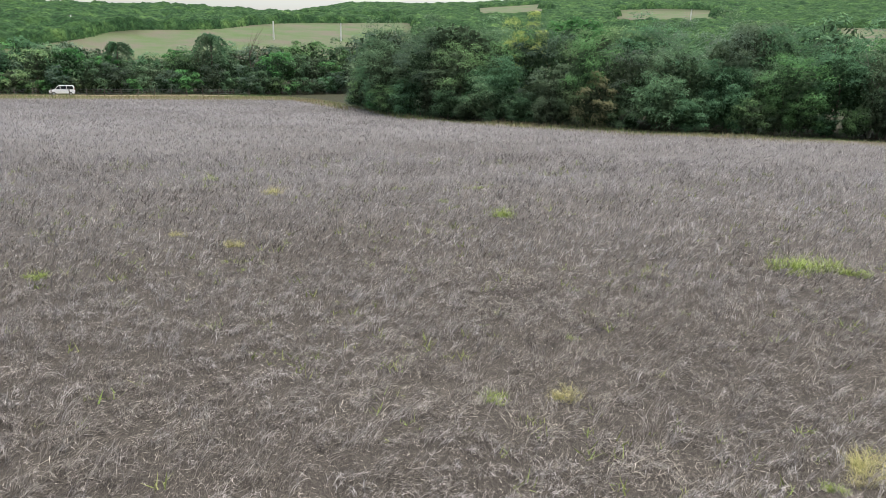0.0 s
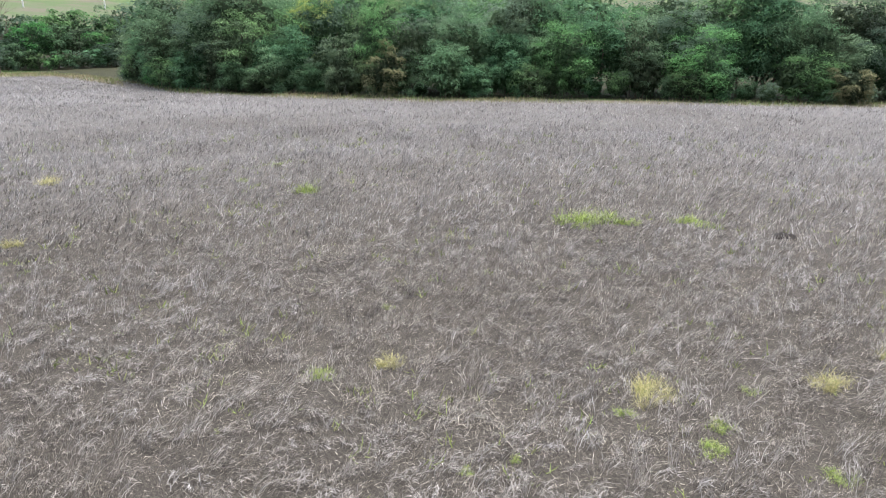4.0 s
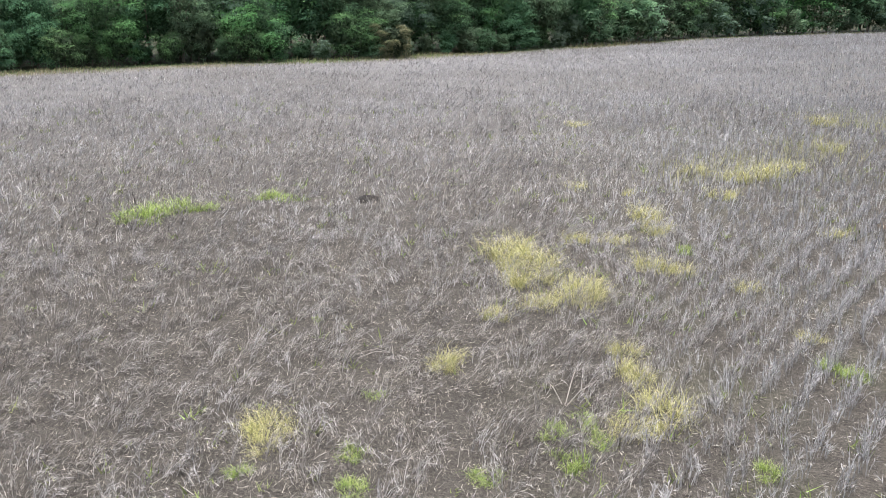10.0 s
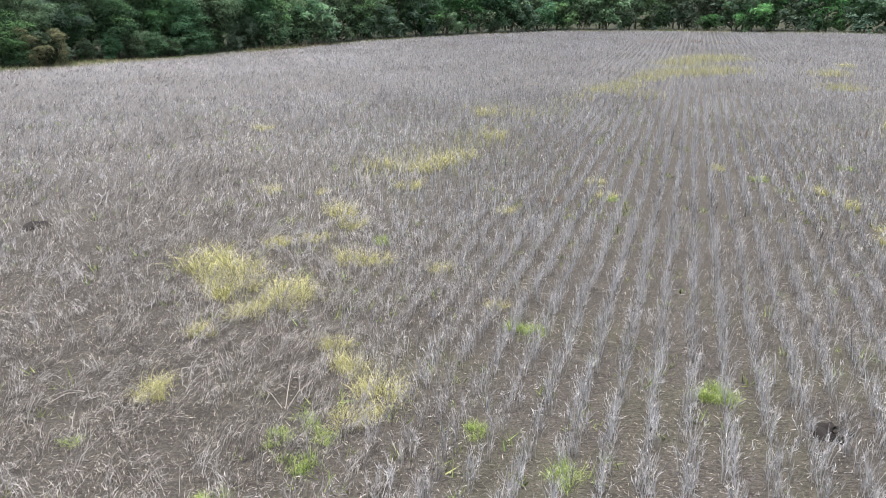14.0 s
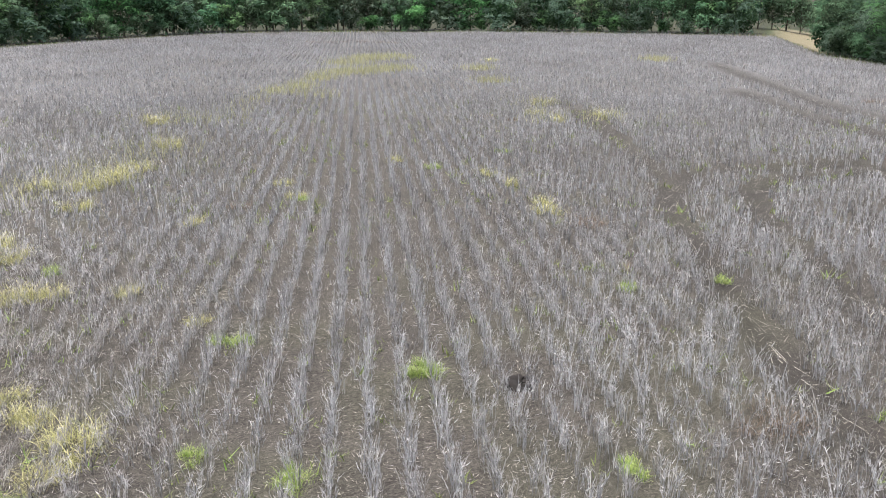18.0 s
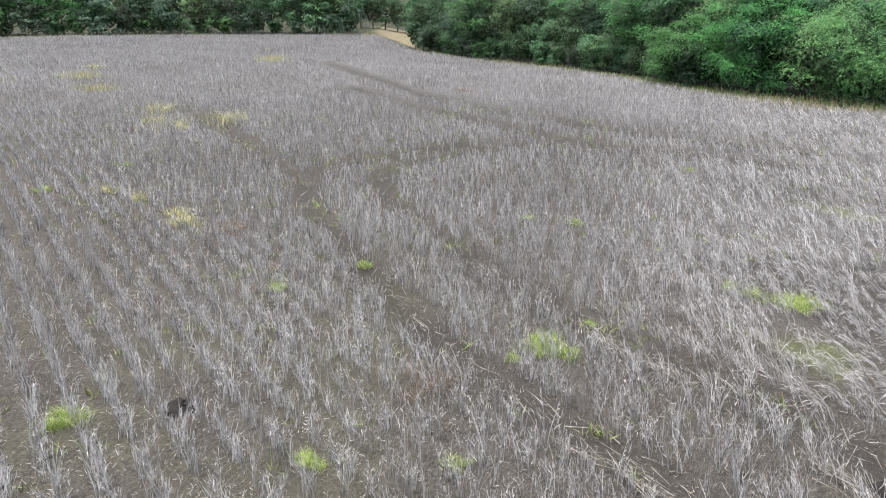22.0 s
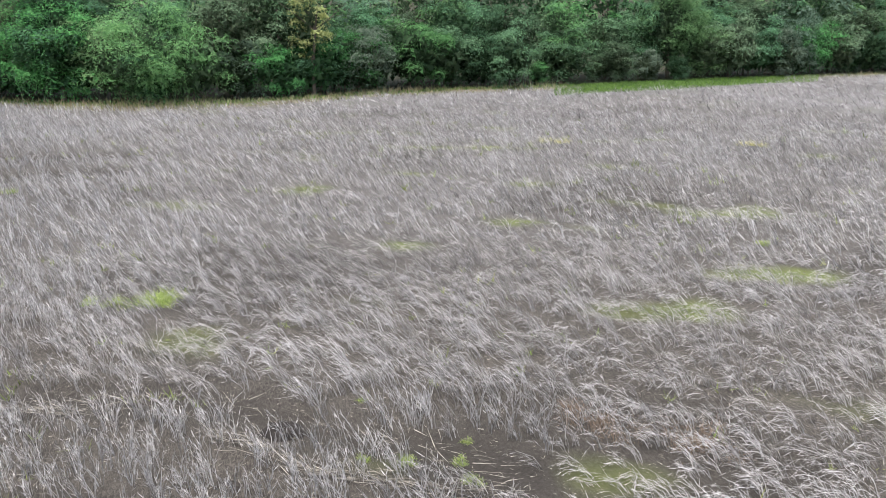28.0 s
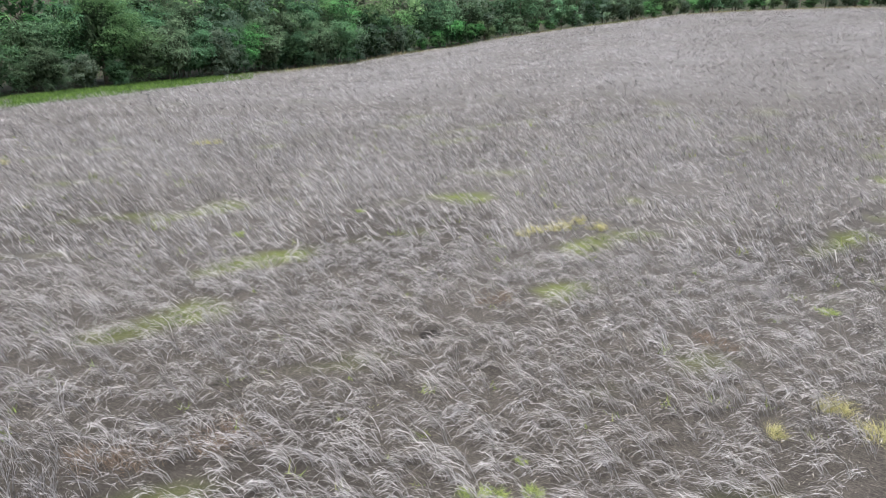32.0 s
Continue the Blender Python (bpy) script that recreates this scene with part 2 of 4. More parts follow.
# the shade inside the crowns is put into this darker leaf colour
M_INNER = leaf_material("shade_dark_inner_leaves", [(0.0, (0.026, 0.050, 0.024)), (0.6, (0.050, 0.090, 0.041)), (1.0, (0.078, 0.132, 0.060))])
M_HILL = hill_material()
M_BARK = plain_material("grey_brown_bark", (0.16, 0.13, 0.105), 0.9, 0, 0.5)
M_DEADWOOD = plain_material("bleached_dead_wood", (0.38, 0.34, 0.30), 0.85, 0, 0.4)

# ---- the plan: from the middle, the field's edge by compass heading, with its distance and height ----
EDGE_AZ = [-25, -12, 5, 10, 12, 17, 24, 31, 40, 47, 55, 62, 70, 78, 84, 91, 98, 107, 117, 130, 137.5, 140.5, 146, 150.6, 155, 159, 165.5, 170, 178, 184.6, 193, 202, 210, 217, 222, 226, 234, 242, 246, 250, 257, 263, 280, 300, 320, 335]
EDGE_D = [136, 136, 132, 92, 78, 69.5, 65, 62.8, 63.2, 63.2, 64.5, 68, 75, 85.5, 97, 107, 113, 115, 115, 115, 113, 96, 79, 71.5, 64, 57.2, 50.2, 47.8, 47.8, 50.5, 54.3, 58.7, 64.6, 73.5, 81, 89, 109, 125, 130, 135, 138, 140, 130, 120, 120, 136]
EDGE_Z = [-0.8, -0.8, -0.7, -0.2, -0.1, 0, 0, 0, 0, 0, 0, 0, 0, 0.1, 0.3, 0.65, 1.1, 1.3, 1.4, 1.45, 1.45, 0.1, 0, 0, 0, 0, 0, 0, 0, 0, 0, 0, 0, 0, 0, 0.12, 1.35, 3.45, 4.5, 5.7, 6.5, 6.8, 6.8, 4, 1, -0.8]


def heading(x, y):
    a = np.degrees(np.arctan2(x, y))
    return np.where(a < -60, a + 360, a)


def edge(az):
    az = np.where(np.asarray(az) < -25, np.asarray(az) + 360, az)
    az = np.where(az > 335, az - 360, az)
    return np.interp(az, EDGE_AZ, EDGE_D), np.interp(az, EDGE_AZ, EDGE_Z)


def soft(v, a, b):
    v = np.clip((v - a) / (b - a), 0, 1)
    return v * v * (3 - 2 * v)


def waves(x, y, s, k=0.0):
    """A cheap smooth drift from -1 to 1 with features of about s metres."""
    x, y = x / s, y / s
    return (np.sin(1.7 * x + 0.9 * y + k) + np.sin(-0.8 * x + 1.9 * y + 2.1 + 1.7 * k) + np.sin(2.9 * x - 1.3 * y + 4.2 * k) * 0.6
            + np.sin(0.6 * x + 3.1 * y - k) * 0.6) / 3.2


def ground_z(x, y):
    x, y = np.asarray(x, float), np.asarray(y, float)
    r, az = np.hypot(x, y), heading(x, y)
    d, ze = edge(az)
    z = ze * np.clip((r - 22) / (d - 22), 0, 1) ** 1.3
    far = soft(np.abs(((az - 25 + 180) % 360) - 180), 110, 60)
    hill = np.interp(r, [0, 150, 210, 300, 450, 640, 900, 1500, 4000], [0, 0, 1.5, 8.5, 27, 50, 82, 92, 70])
    hill = hill * (1 + (np.interp(az, [-25, -12, -3, 10, 60, 90], [0.36, 0.39, 0.60, 0.93, 1.04, 1.0]) - 1) * soft(r, 380, 800))
    z = z + hill * (0.35 + 0.65 * far) * (1 + 0.10 * waves(x, y, 160) + 0.16 * waves(x, y, 330, 2.0))
    return z + 0.03 * waves(x, y, 2.3) * soft(r, 120, 60) + 0.08 * waves(x, y, 9.0, 1.0)


ROW_AZ = radians(107.8)
ROW_U, ROW_V = np.array([math.sin(ROW_AZ), math.cos(ROW_AZ)]), np.array([math.cos(ROW_AZ), -math.sin(ROW_AZ)])
# burrows dug in the field: place and size
BURROWS = [(0.1, -8.4, 0.16), (7.8, -4.7, 0.15), (-9.3, -7.0, 0.12), (16.5, 9.7, 0.2)]
# wheel tracks pressed into the crop
TRACKS = [
    [(11.6, -25.1), (13.9, -24.9), (15.2, -23.1), (15.5, -20.9), (15.8, -18.9), (15.6, -17.5), (14.7, -16.0), (13.2, -14.7), (10.8, -13.2), (7.9, -11.5), (5.9, -10.8), (4.5, -10.0), (2.9, -9.8), (1.4, -9.4), (0.8, -9.2), (-0.4, -8.3), (-1.6, -7.6), (-2.6, -6.9)],
    [(16.7, -22.7), (17.2, -19.4), (17.4, -17.4), (17.0, -15.7), (15.7, -14.0), (13.3, -12.2), (9.6, -10.0), (6.9, -8.5), (5.1, -7.8), (3.4, -7.3), (1.9, -6.8), (0.6, -6.3), (-1.0, -5.6)],
    [(31.0, -21.0), (23.7, -18.0), (19.2, -16.0), (16.0, -14.3)],
    [(33.5, -34.4), (28.8, -31.8), (23.0, -29.4), (19.8, -28.5), (16.7, -27.0), (14.7, -26.3), (11.6, -26.1), (9.1, -26.4), (5.5, -26.9)],
    [(48.0, -46.3), (37.7, -40.2), (31.7, -37.3), (25.3, -33.7), (20.8, -31.6), (16.4, -30.6), (13.5, -29.6), (5.4, -30.0)],
]


def track_distance(x, y):
    best = np.full(np.shape(x), 99.0)
    for n, line in enumerate(TRACKS):
        faint = 0.20 if n == 2 else 0.0
        for (ax, ay), (bx, by) in zip(line, line[1:]):
            ux, uy = bx - ax, by - ay
            s = np.clip(((x - ax) * ux + (y - ay) * uy) / (ux * ux + uy * uy), 0, 1)
            best = np.minimum(best, np.hypot(x - ax - s * ux, y - ay - s * uy) + faint)
    return best


def laid_bands(x, y):
    """Streaks along the rows where the crop lies flat on the ground, in the south and west of the field."""
    u, v = x * ROW_U[0] + y * ROW_U[1], x * ROW_V[0] + y * ROW_V[1]
    return soft(waves(u * 0.22, v, 0.85, 1.3) + 0.35 * waves(u, v, 1.9, 5.0), 0.30, 0.62) * soft(heading(x, y), 158, 184)


# ---- mesh helpers ----
def mesh_from(name, verts, quads=None, tris=None, mat=None):
    me = bpy.data.meshes.new(name)
    nq, nt = (0 if quads is None else len(quads)), (0 if tris is None else len(tris))
    me.vertices.add(len(verts))
    me.vertices.foreach_set("co", np.asarray(verts, np.float32).ravel())
    me.loops.add(nq * 4 + nt * 3)
    loops = np.concatenate([np.asarray(a, np.int32).ravel() for a in (quads, tris) if a is not None and len(a)])
    me.loops.foreach_set("vertex_index", loops)
    me.polygons.add(nq + nt)
    starts = np.concatenate([np.arange(nq) * 4, nq * 4 + np.arange(nt) * 3]).astype(np.int32)
    me.polygons.foreach_set("loop_start", starts)
    me.update(calc_edges=True)
    if mat:
        me.materials.append(mat)
    return me


def part(name, data, mat, parent, label=""):
    """A bmesh or a mesh as one part under a thing."""
    if isinstance(data, bmesh.types.BMesh):
        me = bpy.data.meshes.new(name)
        data.to_mesh(me)
        data.free()
        data = me
    if mat and not data.materials:
        data.materials.append(mat)
    ob = new(name, data)
    ob.parent = parent
    return tagged(ob, label)


def thing(name, m, label, category, group=""):
    ob = new(name)
    ob.empty_display_size = 0.2
    ob.matrix_world = m
    return tagged(ob, label, category, group)


def spikes(base, az, lean, length, width, rng):
    """Straight far stalks: one triangle each."""
    k = len(base)
    turn = rng.uniform(0, np.pi, k)
    side = np.stack([np.cos(turn), np.sin(turn), np.zeros(k)], 1) * (width / 2)[:, None]
    tip = base + np.stack([np.sin(az) * np.sin(lean), np.cos(az) * np.sin(lean), np.cos(lean)], 1) * length[:, None]
    return np.stack([base - side, base + side, tip], 1).reshape(-1, 3), np.arange(k * 3).reshape(-1, 3)


# ---- ground ----
def build_ground():
    na = 400
    radii = np.concatenate([np.linspace(0.4, 6, 10), np.linspace(6.3, 40, 112), np.linspace(41, 170, 60), np.geomspace(173, 4200, 40)])
    a = np.linspace(0, 2 * np.pi, na, endpoint=False)
    rr, aa = np.meshgrid(radii, a, indexing="ij")
    x, y = rr * np.sin(aa), rr * np.cos(aa)
    d = track_distance(x, y)
    z = ground_z(x, y) - 0.06 * np.exp(-(d / 0.28) ** 2) + 0.02 * np.exp(-((d - 0.55) / 0.2) ** 2)
    verts = np.concatenate([np.stack([x, y, z], -1).reshape(-1, 3), [[0, 0, float(ground_z(0, 0))]]])
    i, j = np.meshgrid(np.arange(len(radii) - 1), np.arange(na), indexing="ij")
    k = (j + 1) % na
    quads = np.stack([i * na + j, i * na + k, (i + 1) * na + k, (i + 1) * na + j], -1).reshape(-1, 4)[:, ::-1]
    c = np.arange(na)
    tris = np.stack([(c + 1) % na, c, np.full(na, len(verts) - 1)], -1)[:, ::-1]
    me = mesh_from("ground", verts, quads, tris, M_GROUND)
    x, y = verts[:, 0], verts[:, 1]
    r, az = np.hypot(x, y), heading(x, y)
    de, _ = edge(az)
    wob = 1.2 * waves(x, y, 3.0, 3.0)
    out = r - de + wob
    wet = 0.9 * np.exp(-(track_distance(x, y) / np.interp(r, [20, 34], [0.42, 0.8])) ** 2) + 0.55 * soft(waves(x, y, 3.5, 5.0), 0.15, 0.5) * soft(az, 125, 150) * soft(az, 300, 280) * soft(r, 45, 20)
    moss = 0.06 * soft(waves(x, y, 0.9, 8.0) + 0.7 * waves(x, y, 7.0, 1.0), 0.05, 0.6) * soft(az, 60, 90) * soft(az, 150, 135) * soft(r, 60, 30)
    moss = moss + 0.75 * laid_bands(x, y) * soft(waves(x, y, 1.1, 8.0) + 0.5 * waves(x, y, 6.0, 1.0), -0.1, 0.5) * soft(az, 300, 280) * soft(r, 60, 25)
    early = soft(az, 95, 75) * 0.55 * soft(r, 13, 32) + 0.5 * soft(az, 150, 172) * soft(r, 8, 24)
    straw = np.maximum(soft(r, 24, 62), early) * soft(out, 1, -2) * (0.56 + 0.25 * waves(x, y, 7.0, 3.0)) * (1 - 0.4 * soft(az, 75, 95) * soft(az, 150, 130))
    wet = np.maximum(wet, 0.28 * soft(az, 92, 68) * soft(r, 34, 12) * (0.7 + 0.4 * waves(x, y, 2.0, 4.0)))
    margin = soft(out, -3.5, -0.5) * (0.5 + 0.5 * waves(x, y, 4.0))
    margin = np.maximum(margin, 0.8 * soft(out, -16, -9) * soft(az, 11, 6))
    strip = soft(az, 200, 204) * soft(az, 220, 214) * soft(out, -7, -5.5)
    grass = np.maximum(soft(out, -0.6, 0.8), strip)
    lane = soft(az, 136.8, 138) * soft(az, 141.8, 140.8) * soft(out, 0, 3) * soft(r, 175, 160)
    margin = np.maximum(margin, lane)
    grass = grass * (1 - lane)
    meadow = soft(az, -22, -20) * soft(az, 15, 13.5) * soft(r, 262, 275) * soft(r, 405 + 7 * az, 385 + 7 * az)
    meadow = np.maximum(meadow, soft(az, 29, 30.5) * soft(az, 37, 36) * soft(r, 560, 575) * soft(r, 690, 660))
    meadow = np.maximum(meadow, soft(az, 19, 20) * soft(az, 25, 24) * soft(r, 600, 640) * soft(r, 860 , 800))
    meadow = np.maximum(meadow, soft(az, 43.5, 45) * soft(az, 75, 66) * soft(r, 350, 365) * soft(r, 520, 490))
    meadow = np.maximum(meadow, soft(az, -3, -1) * soft(az, 15, 12) * soft(r, 500, 520) * soft(r, 600, 570))
    road = soft(az, -25, -24) * soft(az, 2, -1) * soft(np.abs(r - 140), 2.8, 1.8)
    grass = grass * (1 - meadow)
    duff = np.maximum(soft(out, 0.8, 2.5) * soft(az, 3, 5) * soft(az, 268, 262), soft(r, 146, 152)) * (1 - lane) * (1 - meadow)
    for name, v in (("straw", straw), ("wet", wet), ("moss", moss), ("margin", margin), ("grass", grass), ("duff", duff), ("meadow", meadow), ("road", road)):
        me.attributes.new(name, "FLOAT", "POINT").data.foreach_set("value", np.clip(v, 0, 1).astype(np.float32))
    me.polygons.foreach_set("use_smooth", np.ones(len(me.polygons), bool))
    ob = new("ground", me)
    return tagged(ob, "grey-brown field soil running out to grass and hills", "ground", kind="structure")


build_ground()


# ---- the dry crop ----
def crop_style(x, y):
    """How the plants stand at a place: lean and further bend of the stalks, their direction, length, and raggedness of the rows."""
    r, az = np.hypot(x, y), heading(x, y)
    wild, laid, flat = soft(az, 98, 64), soft(az, 148, 184), laid_bands(x, y)
    laid = laid * (1 - 0.85 * soft(r, 10.0, 8.4) * soft(az, 212, 198))
    lean = 0.17 + wild * (np.interp(r, [9, 22, 45], [0.90, 0.66, 0.45]) - 0.17) + laid * (0.68 + 0.16 * soft(az, 205, 235) - 0.17) + 0.50 * flat
    lean = lean + 0.22 * wild * waves(x, y, 1.7, 3.0) + 0.14 * laid * waves(x, y, 1.1, 4.0)
    bend = 0.20 + wild * 0.34 + laid * 0.62
    drift = np.radians(108) + 0.9 * waves(x, y, 1.9, 4.0) + 0.5 * waves(x, y, 0.8, 2.0)
    over = np.radians(np.interp(az, [184, 212, 250], [96, 112, 146])) + 0.36 * waves(x, y, 1.8, 2.0) + 0.30 * waves(x, y, 0.6, 1.0)
    way = drift * (1 - laid) + over * laid
    length = np.interp(az, [-25, 60, 85, 100, 140, 170, 200, 335], [0.42, 0.44, 0.48, 0.52, 0.55, 0.60, 0.64, 0.60])
    length = length * (1 + 0.16 * waves(x, y, 3.1, 7.0))
    ragged = np.interp(az, [-25, 65, 85, 98, 130, 150, 170, 335], [0.13, 0.11, 0.06, 0.036, 0.040, 0.06, 0.12, 0.15])
    return lean, bend, way, length, ragged


def rows_of_plants(r0, r1, spacing, row_gap, rng):
    n = int(r1 / row_gap) + 1
    m = int(2 * r1 / spacing)
    line = np.repeat(np.arange(-n, n + 1) * row_gap, m)
    along = np.tile(np.linspace(-r1, r1, m), 2 * n + 1) + rng.normal(0, 0.45 * spacing, len(line))
    x0, y0 = along * ROW_U[0] + line * ROW_V[0], along * ROW_U[1] + line * ROW_V[1]
    line = line + rng.normal(0, 1, len(line)) * np.where(rng.random(len(line)) < 0.07, 0.16, crop_style(x0, y0)[4])
    x, y = along * ROW_U[0] + line * ROW_V[0], along * ROW_U[1] + line * ROW_V[1]
    r, az = np.hypot(x, y), heading(x, y)
    d, _ = edge(az)
    keep = (r > r0) & (r < r1) & (r < d - 2.0 - 10 * soft(az, 10, 5) + 1.3 * waves(x, y, 3.0, 3.0)) & ((az < 268) | (r < 7))
    keep &= ~((az > 203) & (az < 217) & (r > d - 6.5 + 1.5 * waves(x, y, 4.0)))
    keep &= track_distance(x, y) > np.interp(r, [8, 15, 23, 34, 55], [0.18, 0.20, 0.36, 0.85, 1.2]) + 0.14 * rng.random(len(x))
    for bx, by, size in BURROWS:
        keep &= np.hypot(x - bx, y - by) > 1.7 * size
    # thin spots and holes, larger where the crop has rotted down
    wild, laid = soft(az, 98, 64), soft(az, 148, 184)
    gap = waves(x, y, 0.42, 5.0) + 0.6 * waves(x, y, 0.21, 1.0)
    wide = waves(x, y, 1.6, 6.0) + 0.6 * waves(x, y, 0.7, 2.0)
    thin = 0.08 + wild * np.clip(0.20 - 0.75 * gap, 0, 0.8) + laid * np.clip(0.10 - 0.45 * gap, 0, 0.6) + 0.35 * laid_bands(x, y) + np.clip(0.5 * (wide - 0.45), 0, 0.5)
    thin = thin + (1 - wild) * (1 - laid) * 0.55 * (waves(x, y, 0.17, 3.0) < -0.3)
    keep &= rng.random(len(x)) > np.minimum(thin, 0.92)
    return x[keep], y[keep]


def arcs(base, az, angles, length, width, rng):
    """Stalks bent in as many pieces as there are angles from the upright, tapering to a tip. Gives also the joints."""
    k, n = len(base), len(angles)
    turn = rng.uniform(0, np.pi, k)
    side = np.stack([np.cos(turn), np.sin(turn), np.zeros(k)], 1) * (width / 2)[:, None]
    way = np.stack([np.sin(az), np.cos(az)], 1)
    p, joints = base, [base]
    for a in angles:
        p = p + np.concatenate([way * np.sin(a)[:, None], np.cos(a)[:, None]], 1) * (length / n)[:, None]
        joints.append(p)
    rings = []
    for i, q in enumerate(joints[:-1]):
        rings += [q - side * (1 - 0.22 * i), q + side * (1 - 0.22 * i)]
    v = np.stack(rings + [joints[-1]], 1).reshape(-1, 3)
    i = np.arange(k)[:, None] * (2 * n + 1)
    quads = np.concatenate([i + np.array([2 * j, 2 * j + 1, 2 * j + 3, 2 * j + 2]) for j in range(n - 1)]) if n > 1 else np.zeros((0, 4), int)
    return v, quads, i + np.array([2 * n - 2, 2 * n - 1, 2 * n]), np.stack(joints, 1)


def crop(r0, r1, spacing, stems, twigs, pieces, width, seed):
    """Plants in rows: a tuft of bent stalks each, with side twigs and pods; tone and rot differ from plant to plant."""
    rng = np.random.default_rng(seed)
    px, py = rows_of_plants(r0, r1, spacing, 0.45, rng)
    n = len(px)
    lean, bend, way, length, _ = crop_style(px, py)
    az = heading(px, py)
    wild, laid = soft(az, 98, 64), soft(az, 148, 184)
    lean = np.abs(lean + rng.normal(0, 1, n) * (0.06 + 0.17 * wild + 0.08 * laid))
    way = way + rng.normal(0, 0.22 + 0.45 * wild, n)
    length = length * rng.uniform(0.62, 1.22, n) * (0.74 if pieces == 1 else 1.0)
    way = way + (rng.uniform(-1.4, 1.4, n) if pieces == 1 else 0)
    tone = np.clip(0.5 + 0.22 * (1 - wild) * (1 - laid) + 0.22 * rng.normal(0, 1, n) + 0.16 * waves(px, py, 2.3, 5.0) + 0.14 * waves(px, py, 6.5, 1.0), 0, 1)
    rot = np.clip(0.10 + 0.14 * (1 - wild) * (1 - laid) + 0.62 * wild * np.interp(np.hypot(px, py), [8, 14, 30, 60], [1.2, 1.0, 0.6, 0.35]) + 0.22 * rng.normal(0, 1, n) + 0.30 * waves(px, py, 3.2, 8.0), 0, 1)
    rep = lambda v: np.repeat(v, stems)
    k = n * stems
    scatter = rep(0.032 + 0.025 * wild + 0.006 * laid) * (1.0 if r1 < 60 else 2.2)
    x, y = rep(px) + rng.normal(0, 1, k) * scatter, rep(py) + rng.normal(0, 1, k) * scatter
    base = np.stack([x, y, ground_z(x, y) - 0.03], 1)
    ln = np.abs(rep(lean) + rng.normal(0, 1, k) * rep(0.12 + 0.04 * np.maximum(wild, laid)))
    a = rep(way) + rng.normal(0, 0.30, k) + np.where(ln < 0.3, rng.uniform(-3.1, 3.1, k), 0)
    le = rep(length) * rng.uniform(0.55, 1.1, k)
    wd = width * rng.uniform(0.6, 1.4, k)
    bd = rep(bend) * rng.uniform(0.5, 1.4, k)
    angles = {1: [ln + bd * 0.3], 2: [ln * 0.8, ln + bd], 3: [ln * 0.62, ln + bd * 0.42, np.minimum(ln + bd * 1.35, 2.1)]}[pieces]
    v, q, t, joints = arcs(base, a, angles, le, wd, rng)
    per = 2 * pieces + 1
    vt, vr = np.repeat(rep(tone), per), np.repeat(rep(rot), per)
    if twigs:
        m = n * twigs
        own = np.repeat(np.arange(n), twigs) * stems + rng.integers(0, stems, m)
        s = rng.uniform(0.3, 0.98, m) * pieces
        j = s.astype(int)
        f = (s - j)[:, None]
        p = joints[own, j] * (1 - f) + joints[own, j + 1] * f
        bent = np.stack(angles, 1)[own, j]
        calm = 1 - 0.6 * rep(laid)[own]
        grow = np.interp(np.hypot(p[:, 0], p[:, 1]), [8, 17, 42], [1.0, 1.15, 1.5])
        v2, t2 = spikes(p, a[own] + rng.normal(0, 1, m) * calm * 0.85, np.abs(bent + rng.normal(0.10, 0.55, m) * calm), rng.uniform(0.04, 0.12, m) * grow, width * rng.uniform(0.9, 1.7, m), rng)
        t = np.concatenate([t, t2 + len(v)])
        v = np.concatenate([v, v2])
        vt, vr = np.concatenate([vt, np.repeat(rep(tone)[own], 3)]), np.concatenate([vr, np.repeat(rep(rot)[own], 3)])
    me = mesh_from("dry_crop", v, q, t, M_CROP)
    for name, value in (("tone", vt), ("rot", vr)):
        me.attributes.new(name, "FLOAT", "POINT").data.foreach_set("value", value.astype(np.float32))
    return me


LABEL_CROP = "dried grey-brown crop stalks standing and lodged in rows on bare soil"
for args in ((4.0, 17, 0.12, 8, 52, 3, 0.0066, 1), (17, 42, 0.15, 5, 12, 2, 0.0145, 2), (42, 145, 0.25, 5, 0, 1, 0.031, 3), (0.4, 4.0, 0.2, 5, 10, 2, 0.009, 4)):
    tagged(new("dry_crop", crop(*args)), LABEL_CROP, "crop", kind="stuff")


# patches of bleached straw: place and size
SWATHES = [(1.6, 8.4, 0.67), (2.0, 8.0, 0.67), (2.5, 7.2, 0.66), (3.2, 6.5, 0.65), (3.7, 5.9, 0.65), (4.1, 5.6, 0.65), (4.6, 4.9, 0.64), (5.1, 4.5, 0.65), (3.9, 15.6, 0.78), (4.8, 15.4, 0.78), (5.3, 14.2, 0.76), (6.0, 14.6, 0.77), (4.3, 12.5, 0.74), (3.5, 12.5, 0.73), (11.2, 7.3, 0.74), (12.2, 5.5, 0.74), (21.9, 15.3, 0.92), (-2.9, 9.0, 0.68), (-3.3, 9.9, 0.7), (-2.2, 8.4, 0.67), (-3.5, 8.1, 0.67), (0.9, 9.1, 0.68), (0.3, 8.7, 0.67), (2.7, 6.8, 0.65), (3.3, 6.1, 0.65), (3.6, 5.8, 0.65), (5.3, 14.3, 0.76), (3.6, 12.8, 0.74), (10.7, 20.5, 0.87), (1.1, 10.2, 0.69), (14.5, -2.3, 0.76), (12.7, -1.2, 0.73), (13.0, 8.2, 0.77), (9.9, 8.1, 0.73), (21.0, 14.6, 0.91), (14.5, -2.2, 0.76), (12.8, -1.3, 0.73), (15.5, -2.8, 0.77), (10.8, -3.5, 0.71), (10.4, -2.1, 0.7), (11.0, -5.8, 0.72), (11.9, -6.3, 0.74)]


